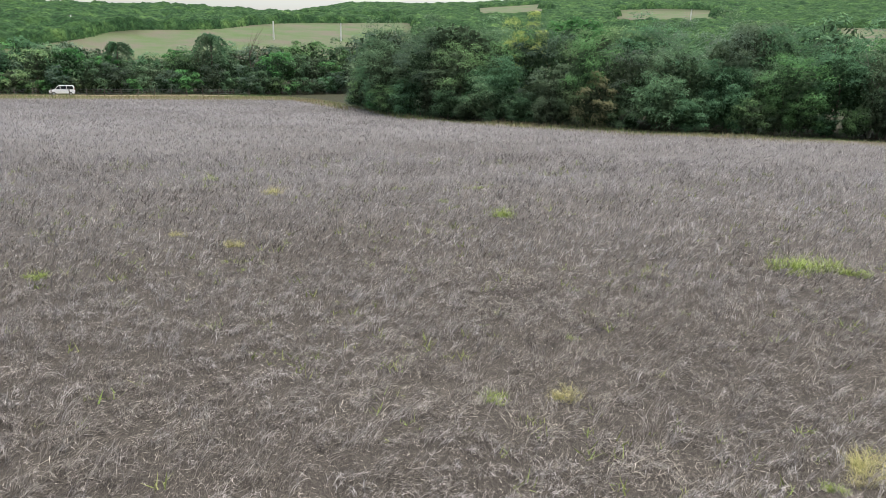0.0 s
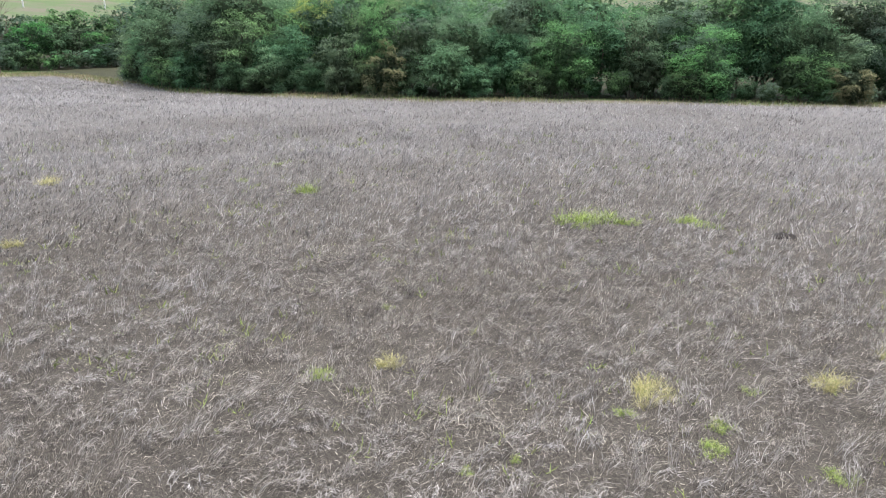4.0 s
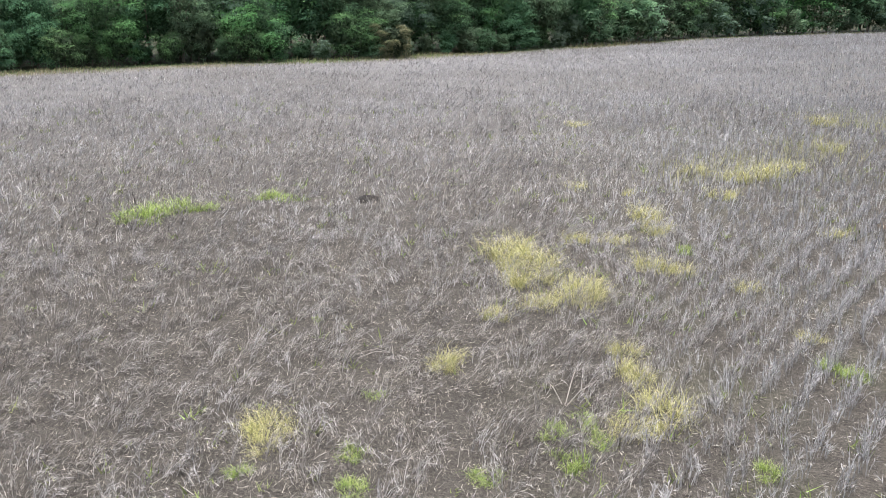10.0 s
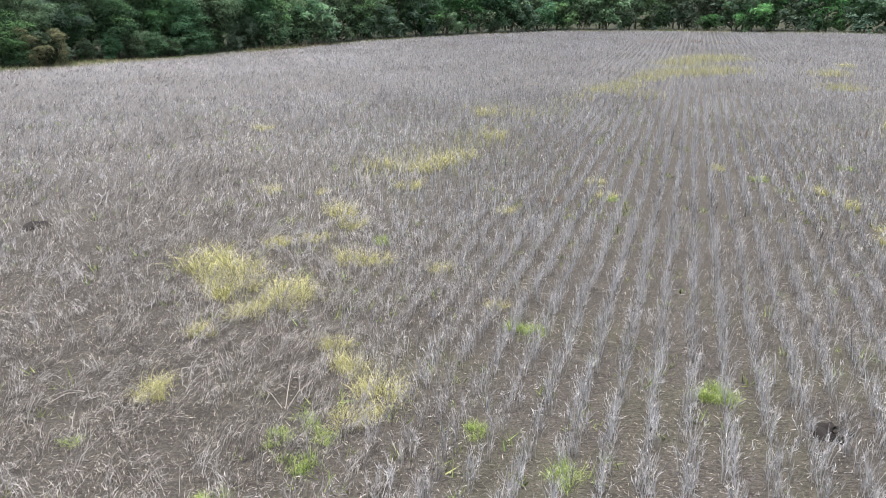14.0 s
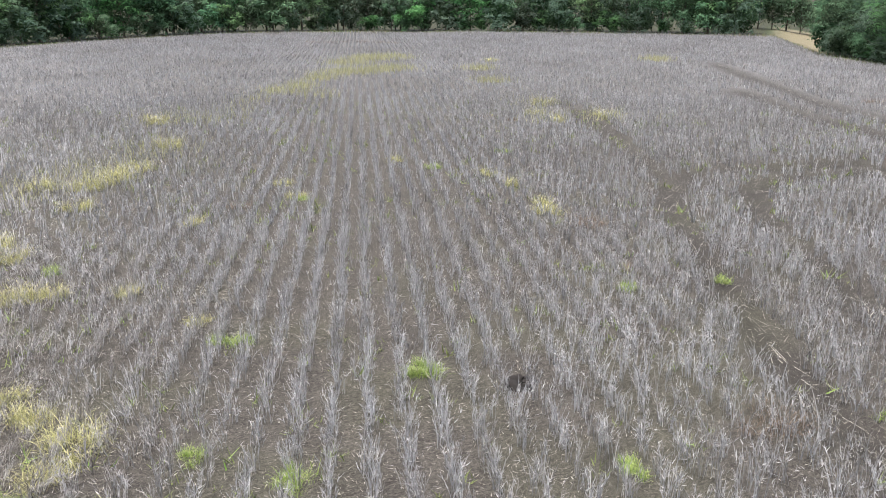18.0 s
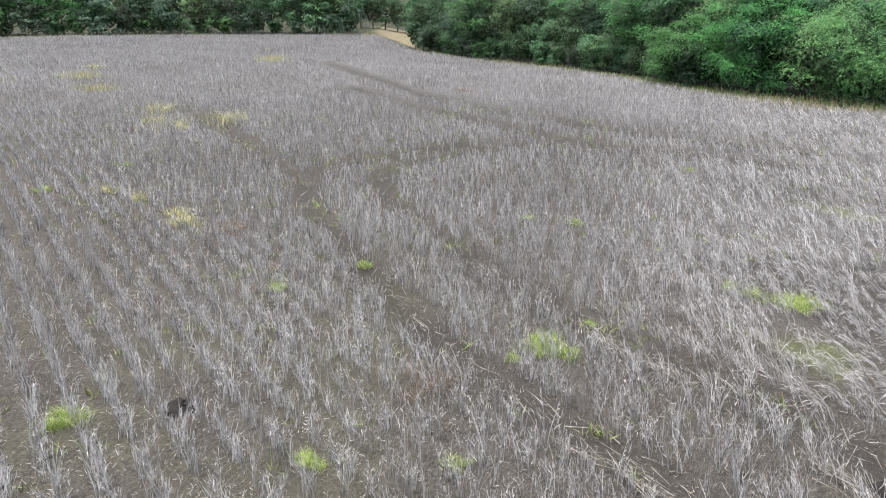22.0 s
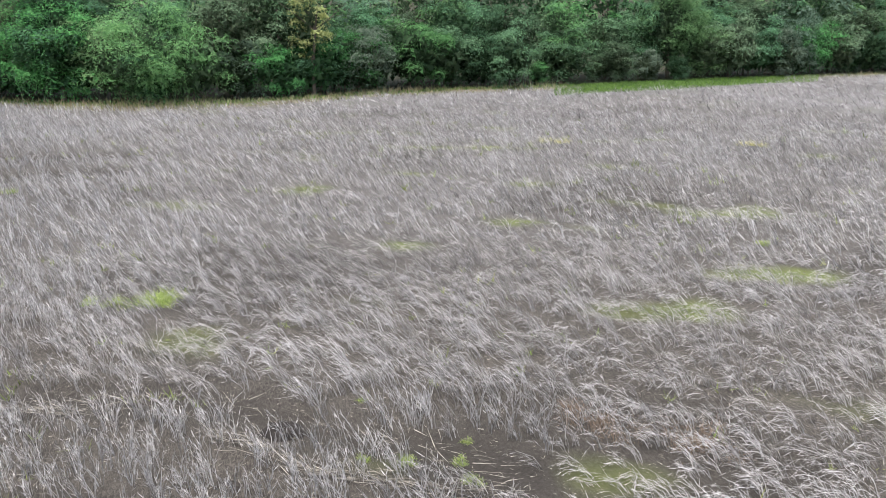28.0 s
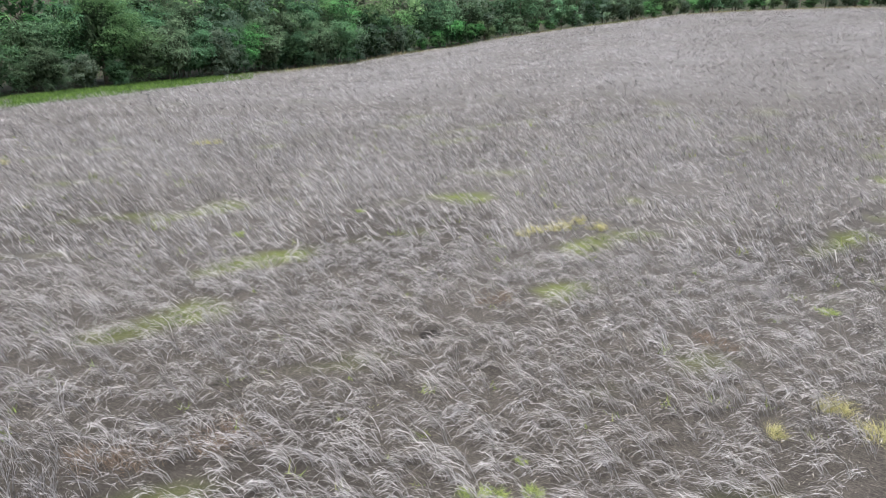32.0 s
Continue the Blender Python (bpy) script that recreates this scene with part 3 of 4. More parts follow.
# straw raked into lines beside the wheel tracks
WINDROWS = [
    [(1.1, -8.5), (0.6, -8.2), (0.2, -7.8), (-0.2, -7.4), (-0.8, -7.2), (-1.5, -6.8), (-2.4, -6.6)],
    [(3.4, -6.9), (2.7, -6.9), (2.0, -6.7)],
    [(4.6, -10.1), (4.0, -9.7), (3.4, -9.6), (2.6, -9.3)],
]


def build_litter():
    rng = np.random.default_rng(11)
    k = 360000
    r, az = 4.5 + 38 * rng.random(k) ** 1.15, rng.uniform(-30, 275, k)
    keep = rng.random(k) < np.interp(az, [60, 90, 125, 160], [0.55, 0.6, 0.55, 0.25]) * np.interp(r, [20, 42], [1, 0.35])
    r, az = r[keep], np.radians(az[keep])
    k = len(r)
    big = np.interp(r, [8, 42], [1.0, 2.2])
    x, y = r * np.sin(az), r * np.cos(az)
    base = np.stack([x, y, ground_z(x, y) + rng.uniform(0.005, 0.04, k) * big], 1)
    v, t = spikes(base, rng.uniform(0, 6.28, k), rng.uniform(1.25, 1.6, k), rng.uniform(0.02, 0.10, k) * big, rng.uniform(0.006, 0.017, k) * big, rng)
    # swathes of pale straw lying side by side
    for x0, y0, size in SWATHES:
        n = int(100 * size)
        x, y = x0 + rng.normal(0, 0.5 * size, n), y0 + rng.normal(0, 0.5 * size, n)
        base = np.stack([x, y, ground_z(x, y) + rng.uniform(0.03, 0.16, n)], 1)
        way = rng.uniform(0, 6.28) + rng.normal(0, 0.6, n)
        v2, t2 = spikes(base, way, rng.uniform(1.3, 1.75, n), rng.uniform(0.10, 0.34, n), rng.uniform(0.006, 0.011, n) * (1 + math.hypot(x0, y0) / 40), rng)
        v, t = np.concatenate([v, v2]), np.concatenate([t, t2 + len(v)])
    # straw pressed flat along the wheel tracks
    for line in TRACKS:
        for (ax, ay), (bx, by) in zip(line, line[1:]):
            l = math.hypot(bx - ax, by - ay)
            n = int(l * 26)
            s, off = rng.random(n), rng.normal(0, 0.28, n)
            x, y = ax + s * (bx - ax) + off * (by - ay) / l, ay + s * (by - ay) - off * (bx - ax) / l
            base = np.stack([x, y, ground_z(x, y) + rng.uniform(0.0, 0.04, n)], 1)
            way = math.atan2(bx - ax, by - ay) + rng.normal(0, 0.45, n) + np.where(rng.random(n) < 0.5, 0, math.pi)
            v2, t2 = spikes(base, way, rng.uniform(1.3, 1.6, n), rng.uniform(0.15, 0.5, n), rng.uniform(0.008, 0.016, n), rng)
            v, t = np.concatenate([v, v2]), np.concatenate([t, t2 + len(v)])
    for line in WINDROWS:
        for (ax, ay), (bx, by) in zip(line, line[1:]):
            l = math.hypot(bx - ax, by - ay)
            n = int(l * 75)
            q, off = rng.random(n), rng.normal(0, 0.07, n)
            x, y = ax + q * (bx - ax) + off * (by - ay) / l, ay + q * (by - ay) - off * (bx - ax) / l
            base = np.stack([x, y, ground_z(x, y) + rng.uniform(0.01, 0.13, n)], 1)
            way = math.atan2(bx - ax, by - ay) + rng.normal(0, 0.22, n) + np.where(rng.random(n) < 0.5, 0, math.pi)
            v2, t2 = spikes(base, way, rng.uniform(1.35, 1.65, n), rng.uniform(0.15, 0.5, n), rng.uniform(0.006, 0.013, n), rng)
            v, t = np.concatenate([v, v2]), np.concatenate([t, t2 + len(v)])
    tagged(new("straw_litter", mesh_from("straw_litter", v, None, t, M_LITTER)), "broken straw and pods strewn over the soil", "straw", kind="stuff")


def build_sprouts():
    """Small green seedlings that have come up all over the field."""
    rng = np.random.default_rng(15)
    k = 9000
    r, az = 4.5 + 36 * rng.random(k) ** 0.8, rng.uniform(-25, 272, k)
    x, y = r * np.sin(np.radians(az)), r * np.cos(np.radians(az))
    keep = rng.random(k) < np.interp(az, [60, 90, 130, 160, 200], [0.75, 1.0, 0.9, 0.45, 0.35]) * np.clip(0.4 + 1.0 * waves(x, y, 2.2, 9.0), 0.12, 1)
    x, y, r = x[keep], y[keep], r[keep]
    n, m = len(x), 9
    size = np.repeat(rng.uniform(0.5, 1.5, n) * np.interp(r, [8, 40], [1, 1.6]), m)
    x, y = np.repeat(x, m) + rng.normal(0, 0.05, n * m) * size, np.repeat(y, m) + rng.normal(0, 0.05, n * m) * size
    base = np.stack([x, y, ground_z(x, y) - 0.01], 1)
    v, t = spikes(base, rng.uniform(0, 6.28, n * m), rng.uniform(0.3, 1.3, n * m), rng.uniform(0.08, 0.2, n * m) * size, rng.uniform(0.012, 0.022, n * m) * size, rng)
    tagged(new("green_sprouts", mesh_from("green_sprouts", v, None, t, M_SPROUT)), "small olive and fresh green sprouts between the stalks", "sprouts", kind="stuff")


def build_twigs():
    """Short dry twigs and pods matted together where the crop has rotted down."""
    rng = np.random.default_rng(19)
    k = 620000
    r, az = 4.8 + 25 * rng.random(k) ** 0.8, rng.uniform(-30, 96, k)
    x, y = r * np.sin(np.radians(az)), r * np.cos(np.radians(az))
    gap = waves(x, y, 0.42, 5.0) + 0.6 * waves(x, y, 0.21, 1.0)
    keep = (rng.random(k) < soft(az, 97, 70) * np.interp(r, [10, 30], [0.75, 0.4])) & (rng.random(k) > np.clip(0.45 - 1.1 * gap, 0.10, 0.93))
    x, y, r = x[keep], y[keep], r[keep]
    k, big = len(x), np.interp(r, [9, 30], [1.0, 2.0])
    mound = np.clip(gap[keep] + 0.6, 0.2, 1.2)
    base = np.stack([x, y, ground_z(x, y) + rng.random(k) * 0.17 * mound], 1)
    way = np.radians(108) + 0.9 * waves(x, y, 1.9, 4.0) + rng.normal(0, 0.9, k)
    v, t = spikes(base, way, np.clip(rng.normal(1.25, 0.4, k), 0.2, 1.9), rng.uniform(0.04, 0.13, k) * big, rng.uniform(0.005, 0.011, k) * big, rng)
    tagged(new("matted_twigs", mesh_from("matted_twigs", v, None, t, M_TWIG)), "matted grey-brown twigs and pods of the lodged crop", "twigs", kind="stuff")


build_litter()
build_sprouts()
build_twigs()

# ---- weeds: place and radius ----
GREEN_A = [(7.7, 22.1, 0.70), (12.7, 13.8, 0.80), (13.6, 13.7, 0.80), (13.9, 13.0, 0.50), (15.6, 12.2, 0.50), (15.7, 11.6, 0.50), (2.3, 8.5, 0.30), (5.5, 5.1, 0.22), (5.7, 3.7, 0.28), (7.1, 1.7, 0.30), (7.7, 1.5, 0.25), (3.4, 5.0, 0.14), (2.7, 5.1, 0.14), (4.7, 10.6, 0.16), (5.6, 28.3, 0.40), (6.4, 24.8, 0.35), (-1.7, 32.9, 0.45), (-5.7, 17.1, 0.35), (8.9, 27.8, 0.30), (15.4, 1.5, 0.35), (7.6, 2.0, 0.28), (8.1, 1.8, 0.20), (7.9, 1.7, 0.18), (10.8, -1.2, 0.35), (10.7, -1.5, 0.25), (8.7, -3.6, 0.35), (6.3, 4.1, 0.25), (9.4, 6.6, 0.15), (7.5, 4.5, 0.20), (6.5, 2.5, 0.25)]
GREEN_B = [(8.0, -15.8, 0.35), (10.2, -8.4, 0.28), (21.8, -9.4, 0.40), (19.4, -4.4, 0.35), (6.9, -1.3, 0.30), (5.5, -4.9, 0.25), (7.8, -0.4, 0.25), (23.1, -12.7, 0.40), (5.0, -9.1, 0.40), (4.8, -9.2, 0.40), (4.5, -9.2, 0.30), (8.7, -3.6, 0.35), (10.2, -8.4, 0.25), (8.2, -24.1, 0.35), (9.8, -10.2, 0.25), (9.0, -15.5, 0.30), (4.2, -5.9, 0.22), (5.6, -4.9, 0.25), (5.1, -8.5, 0.20), (2.5, -13.4, 0.50), (2.2, -13.5, 0.50), (3.6, -13.7, 0.30), (3.1, -13.5, 0.30), (5.0, -9.3, 0.40), (-1.4, -7.4, 0.15), (-0.9, -7.6, 0.13), (-2.1, -6.9, 0.17), (-2.2, -7.7, 0.10), (-1.0, -9.0, 0.10), (4.8, -10.5, 0.16)]
GREEN_C = [(-2.0, -7.3, 0.14), (-11.2, -14.5, 0.24), (-14.6, -13.6, 0.18), (-6.3, -3.7, 0.24), (-6.5, -3.3, 0.21), (-6.1, -3.9, 0.21), (-14.6, -1.8, 0.25), (-7.0, -3.8, 0.12)]
YELLOW_A = [(8.5, 0.8, 0.55), (8.0, 1.2, 0.35), (11.3, 3.4, 0.45), (9.4, 1.5, 0.40), (16.5, 2.2, 0.45), (12.9, 4.2, 0.55), (13.7, 4.7, 0.75), (13.4, 4.0, 0.75), (12.4, 3.9, 0.60), (10.6, 3.9, 0.30), (11.8, 2.8, 0.60), (8.7, 4.0, 0.40), (6.0, 5.1, 0.30), (3.4, 8.3, 0.30), (0.5, 28.1, 0.50), (-1.2, 19.3, 0.35), (-2.7, 20.9, 0.30), (12.3, 2.7, 0.50), (14.0, 1.9, 0.50), (14.0, 1.4, 0.40), (17.3, 2.5, 0.60), (15.1, 3.7, 0.40), (23.4, 0.1, 0.80), (22.4, 0.9, 0.70), (20.2, 1.1, 0.50), (23.1, 2.0, 0.60), (34.1, -1.7, 0.80), (24.8, -0.6, 0.60), (28.2, -1.7, 0.60), (19.8, 4.9, 0.40), (15.4, 3.0, 0.40), (10.2, 1.7, 0.35), (6.4, 5.3, 0.40)]
YELLOW_B = [(21.2, -4.4, 0.40), (19.6, -4.4, 0.35), (17.8, -1.5, 0.40), (30.1, 7.6, 0.60), (13.7, 0.2, 0.35), (11.7, -0.9, 0.25), (19.8, 3.5, 0.30), (33.4, -20.6, 0.90), (30.8, -18.6, 0.70), (28.7, -21.5, 0.90), (28.1, -18.4, 0.60), (58.0, -30.3, 1.00), (15.4, -9.9, 0.50), (16.3, -10.3, 0.40), (18.6, -10.5, 0.40), (23.0, -8.6, 0.40), (20.2, -10.6, 0.40), (-16.0, -8.8, 0.35), (-16.4, -8.3, 0.40), (-17.3, -8.3, 0.30), (-19.4, -26.7, 0.45), (-18.9, -26.9, 0.45), (-11.8, -29.2, 0.45), (-11.2, -29.6, 0.45), (-10.8, -1.0, 0.30), (-10.4, -0.4, 0.34), (-9.6, -1.5, 0.22), (-15.5, -8.9, 0.30), (-17.0, -7.6, 0.30)]
BAND_A = [(64.3, -23.5, 2.38), (63.4, -21.1, 2.38), (59.6, -18.4, 2.31), (53.7, -19.6, 2.15), (52.4, -17.4, 2.09), (52.2, -15.2, 2.07), (49.0, -12.9, 1.25), (45.3, -10.7, 1.17), (43.1, -8.9, 1.12), (39.9, -7.1, 1.06), (37.0, -5.6, 1.0), (34.1, -4.4, 0.94), (34.4, -3.2, 0.94), (34.2, -2.1, 0.94), (29.0, -1.4, 0.84), (27.1, -1.7, 0.8), (26.6, -0.6, 0.79), (25.0, 0.3, 0.76), (24.5, 1.3, 0.75), (23.3, 2.1, 0.73), (23.5, 0.6, 0.73), (21.7, 2.4, 0.7), (40.4, -10.8, 1.08), (41.9, -10.3, 1.11), (51.4, -26.1, 1.39), (43.3, -22.8, 1.22), (33.6, -20.6, 1.04), (28.9, -17.9, 0.93), (27.9, -20.8, 0.95), (52.8, -44.0, 1.52)]
RUST_A = [(14.0, -10.1, 0.50), (19.0, -2.8, 0.50), (30.8, -16.1, 0.70), (29.4, -16.7, 0.60), (11.2, -9.0, 0.30), (5.6, -7.2, 0.50), (5.6, -6.9, 0.40), (14.4, -10.3, 0.40), (28.2, -39.5, 1.00), (85.8, -27.0, 2.5), (87.5, -23.5, 2.5), (83.5, -30.5, 2.2), (-5.1, -7.3, 0.60), (-4.2, -7.6, 0.50), (-11.2, -7.0, 0.50), (-12.0, -3.1, 0.40), (-5.3, -6.9, 0.45), (-3.9, -8.0, 0.50), (-12.0, -2.8, 0.30)]


def blades_mesh(name, count, length, spread, lean, width, mat, seed):
    """A sprawling clump: several tufts, each with blades that rise, arch over and droop."""
    rng = np.random.default_rng(seed)
    tufts = 9
    tr, ta = np.sqrt(rng.random(tufts)) * spread * 0.75, rng.uniform(0, 6.28, tufts)
    own = rng.integers(0, tufts, count)
    x = tr[own] * np.sin(ta[own]) + rng.normal(0, 0.17, count)
    y = tr[own] * np.cos(ta[own]) + rng.normal(0, 0.17, count)
    a = np.where(rng.random(count) < 0.5, rng.uniform(0, 6.28, count), ta[own] + rng.normal(0, 0.8, count))
    base = np.stack([x, y, np.full(count, -0.03)], 1)
    ln = np.abs(rng.normal(lean * 0.5, 0.25, count))
    bd = rng.uniform(0.3, 1.1, count)
    v, q, t, _ = arcs(base, a, [ln * 0.7, ln + bd * 0.6, np.minimum(ln + bd * 1.6, 2.2)], length * rng.uniform(0.35, 1.1, count), width * rng.uniform(0.6, 1.4, count), rng)
    return mesh_from(name, v, q, t, mat)


def build_weeds():
    rng = random.Random(5)
    kinds = (
        ("green_grass_tuft", GREEN_A + GREEN_B + GREEN_C, M_GREEN, 420, 0.68, 0.8, 0.016, "fresh green grass tuft growing between dry stalks", "green tufts in the field"),
        ("yellow_grass_clump", YELLOW_A + YELLOW_B, M_YELLOW, 420, 1.1, 1.0, 0.011, "yellowing grass clump sprawling over dry stalks", "yellow clumps in the field"),
        ("rust_weed", RUST_A, M_RUST, 300, 0.7, 1.05, 0.008, "rust-brown withered weed among grey stalks", "withered weeds in the field"),
    )
    gen = np.random.default_rng(77)
    v, t = np.zeros((0, 3)), np.zeros((0, 3), int)
    for x0, y0, size in BAND_A:
        n = int((230 if math.hypot(x0, y0) > 44 else 100) * size)
        loose = 0.5 if x0 > 38 else 0.85
        x, y = x0 + gen.normal(0, loose, n) * size, y0 + gen.normal(0, loose, n) * size
        base = np.stack([x, y, ground_z(x, y) - 0.02], 1)
        v2, t2 = spikes(base, gen.uniform(0, 6.28, n), np.abs(gen.normal(0.35, 0.25, n)), gen.uniform(0.3, 0.7, n), gen.uniform(0.010, 0.024, n) * (0.6 + math.hypot(x0, y0) / 40), gen)
        v, t = np.concatenate([v, v2]), np.concatenate([t, t2 + len(v)])
    tagged(new("yellow_grass", mesh_from("yellow_grass", v, None, t, M_PALE)), "pale yellow grass coming up among the far crop rows", "grass", kind="stuff")
    for name, spots, mat, count, length, lean, width, label, group in kinds:
        meshes = [blades_mesh(name, count, length, 0.85, lean, width, mat, 40 + s) for s in range(4)]
        for n, (x, y, s) in enumerate(spots):
            ob = new(name, meshes[n % 4])
            ob.matrix_world = pose(x, y, float(ground_z(x, y)), 0, 0, rng.uniform(0, 360)) @ Matrix.Diagonal((s, s, min(s, 0.75) * rng.uniform(0.6, 0.95), 1))
            tagged(ob, label, "weed", group)


build_weeds()


# ---- trees ----
def tube(bm, points, radii, sides=6):
    rings = []
    for i, (p, r) in enumerate(zip(points, radii)):
        p = Vector(p)
        d = (Vector(points[min(i + 1, len(points) - 1)]) - Vector(points[max(i - 1, 0)])).normalized()
        u = d.orthogonal().normalized()
        w = d.cross(u)
        rings.append([bm.verts.new(p + (u * math.cos(2 * math.pi * s / sides) + w * math.sin(2 * math.pi * s / sides)) * r) for s in range(sides)])
    for a, b in zip(rings, rings[1:]):
        for s in range(sides):
            bm.faces.new((a[s], a[(s + 1) % sides], b[(s + 1) % sides], b[s]))
    bm.faces.new(rings[-1])
    bm.faces.new(rings[0][::-1])


def trunk_mesh(name, height, radius, limbs, rng, lean=0.1):
    bm = bmesh.new()
    bend = rng.uniform(-lean, lean), rng.uniform(-lean, lean)
    pts = [(bend[0] * z * z / height, bend[1] * z * z / height, z) for z in np.linspace(-0.3, height, 6)]
    tube(bm, pts, list(np.linspace(radius, radius * 0.35, 6)), 7)
    for i in range(limbs):
        s = rng.uniform(0.25, 0.9)
        p = Vector(pts[int(s * 5)])
        a, l = rng.uniform(0, 6.28), height * rng.uniform(0.25, 0.5)
        q = p + Vector((math.cos(a) * l * 0.45, math.sin(a) * l * 0.45, l * 0.35))
        e = p + Vector((math.cos(a + 0.3) * l * 0.9, math.sin(a + 0.3) * l * 0.9, l * 0.7))
        tube(bm, [p, q, e], [radius * 0.4, radius * 0.25, radius * 0.08], 5)
    me = bpy.data.meshes.new(name)
    bm.to_mesh(me)
    bm.free()
    return me


def leaves(centres, normals, size, rng, flat=0.6, wide=0.26):
    """Narrow leaf sprays round the given centres."""
    k = len(centres)
    nrm = normals + rng.normal(0, flat, (k, 3))
    nrm /= np.linalg.norm(nrm, axis=1)[:, None]
    t = rng.normal(0, 1, (k, 3)) + np.array([0, 0, -0.5])
    t -= nrm * (t * nrm).sum(1)[:, None]
    t /= np.linalg.norm(t, axis=1)[:, None]
    b = np.cross(nrm, t)
    s = (size * rng.uniform(0.6, 1.4, k))[:, None]
    foot = centres - t * s * 0.6 + nrm * s * 0.05
    v = np.stack([foot + b * s * wide, foot - b * s * wide, centres + t * s * 0.8], 1)
    return v.reshape(-1, 3), np.arange(k * 3).reshape(-1, 3)


def crown_mesh(name, height, base, rx, clumps, per, size, rng, mat, droop=0.0, inner=220):
    """A crown of leafy boughs with an uneven outline, its inside filled with leaves coloured dark as shade."""
    u = rng.normal(0, 1, (clumps, 3))
    u[:, 2] = u[:, 2] * 0.9 + 0.2
    u /= np.linalg.norm(u, axis=1)[:, None]
    rad = rng.uniform(0.55, 0.98, clumps) ** 0.5
    lump = 1 + 0.18 * np.sin(3 * np.arctan2(u[:, 0], u[:, 1]) + rng.uniform(0, 6)) + 0.16 * rng.normal(0, 1, clumps)
    half = np.array([rx, rx, (height - base) / 2])
    mid = np.array([0, 0, (height + base) / 2])
    c = u * (rad * lump)[:, None] * half + mid
    cr = rx * rng.uniform(0.24, 0.46, clumps)
    c[:, 2] = np.maximum(c[:, 2], cr * 0.5)
    w = rng.normal(0, 1, (clumps, per, 3))
    w[:, :, 2] = np.where(w[:, :, 2] < -0.5, -w[:, :, 2], w[:, :, 2]) + 0.25
    w /= np.linalg.norm(w, axis=2)[:, :, None]
    shell = rng.uniform(0.78, 1.08, (clumps, per)) * (1 + 0.25 * np.sin(w[:, :, 0] * 5 + w[:, :, 1] * 7))
    pts = c[:, None] + w * (cr[:, None] * shell)[:, :, None] * np.array([1.0, 1.0, 0.68])
    pts[:, :, 2] -= droop * (rng.random((clumps, per)) ** 3) * (w[:, :, 2] < 0.3)
    nrm = w + np.array([0, 0, 0.55])
    v, q = leaves(pts.reshape(-1, 3), nrm.reshape(-1, 3), size, rng, 0.34)
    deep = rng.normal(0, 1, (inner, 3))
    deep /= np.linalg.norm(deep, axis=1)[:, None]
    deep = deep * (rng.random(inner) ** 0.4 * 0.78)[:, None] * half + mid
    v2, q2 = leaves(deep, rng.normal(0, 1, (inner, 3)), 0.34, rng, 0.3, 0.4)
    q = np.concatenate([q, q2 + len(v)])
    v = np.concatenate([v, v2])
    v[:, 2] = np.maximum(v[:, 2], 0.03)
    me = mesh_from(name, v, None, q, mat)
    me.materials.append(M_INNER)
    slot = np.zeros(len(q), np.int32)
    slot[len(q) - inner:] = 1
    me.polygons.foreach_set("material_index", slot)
    return me


def make_trees():
    """Kinds of tree, each built once with a trunk and a crown, and its nominal height."""
    rng = np.random.default_rng(21)
    kinds = {"bush": [], "tree": [], "far_bush": [], "far_tree": []}
    leaf = [M_LEAF, M_LEAF, M_LEAF_PALE, M_LEAF_BRIGHT, M_LEAF, M_LEAF_PALE, M_LEAF]
    for i in range(9):
        near = i < 6
        h = rng.uniform(2.6, 4.0)
        t = thing("bush", pose(0, 0, -500), "dense green bush at the forest's foot", "bush", "bushes along the field")
        part("trunk", trunk_mesh("trunk", h * 0.5, 0.06, 4, rng), M_BARK, t)
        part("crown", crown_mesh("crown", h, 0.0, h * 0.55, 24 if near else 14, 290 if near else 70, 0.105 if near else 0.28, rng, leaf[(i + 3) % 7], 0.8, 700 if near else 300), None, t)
        kinds["bush" if near else "far_bush"].append(t)
    for i in range(11):
        near = i < 7
        h = rng.uniform(6.5, 9.0)
        t = thing("tree", pose(0, 0, -500), "leafy subtropical forest tree with a rounded crown", "tree", "trees round the field")
        part("trunk", trunk_mesh("trunk", h * 0.7, 0.14, 7, rng), M_BARK, t)
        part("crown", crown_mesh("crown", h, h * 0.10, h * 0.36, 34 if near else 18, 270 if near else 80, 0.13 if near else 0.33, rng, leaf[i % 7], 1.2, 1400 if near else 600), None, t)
        kinds["tree" if near else "far_tree"].append(t)
    return kinds


def plant(kind, x, y, scale, rng):
    m = pose(x, y, float(ground_z(x, y)) - 0.05, 0, 0, rng.uniform(0, 360)) @ Matrix.Diagonal((scale * rng.uniform(0.85, 1.2), scale * rng.uniform(0.85, 1.2), scale, 1))
    ob = copy_thing(kind, m)
    ob.matrix_basis = m
    return ob


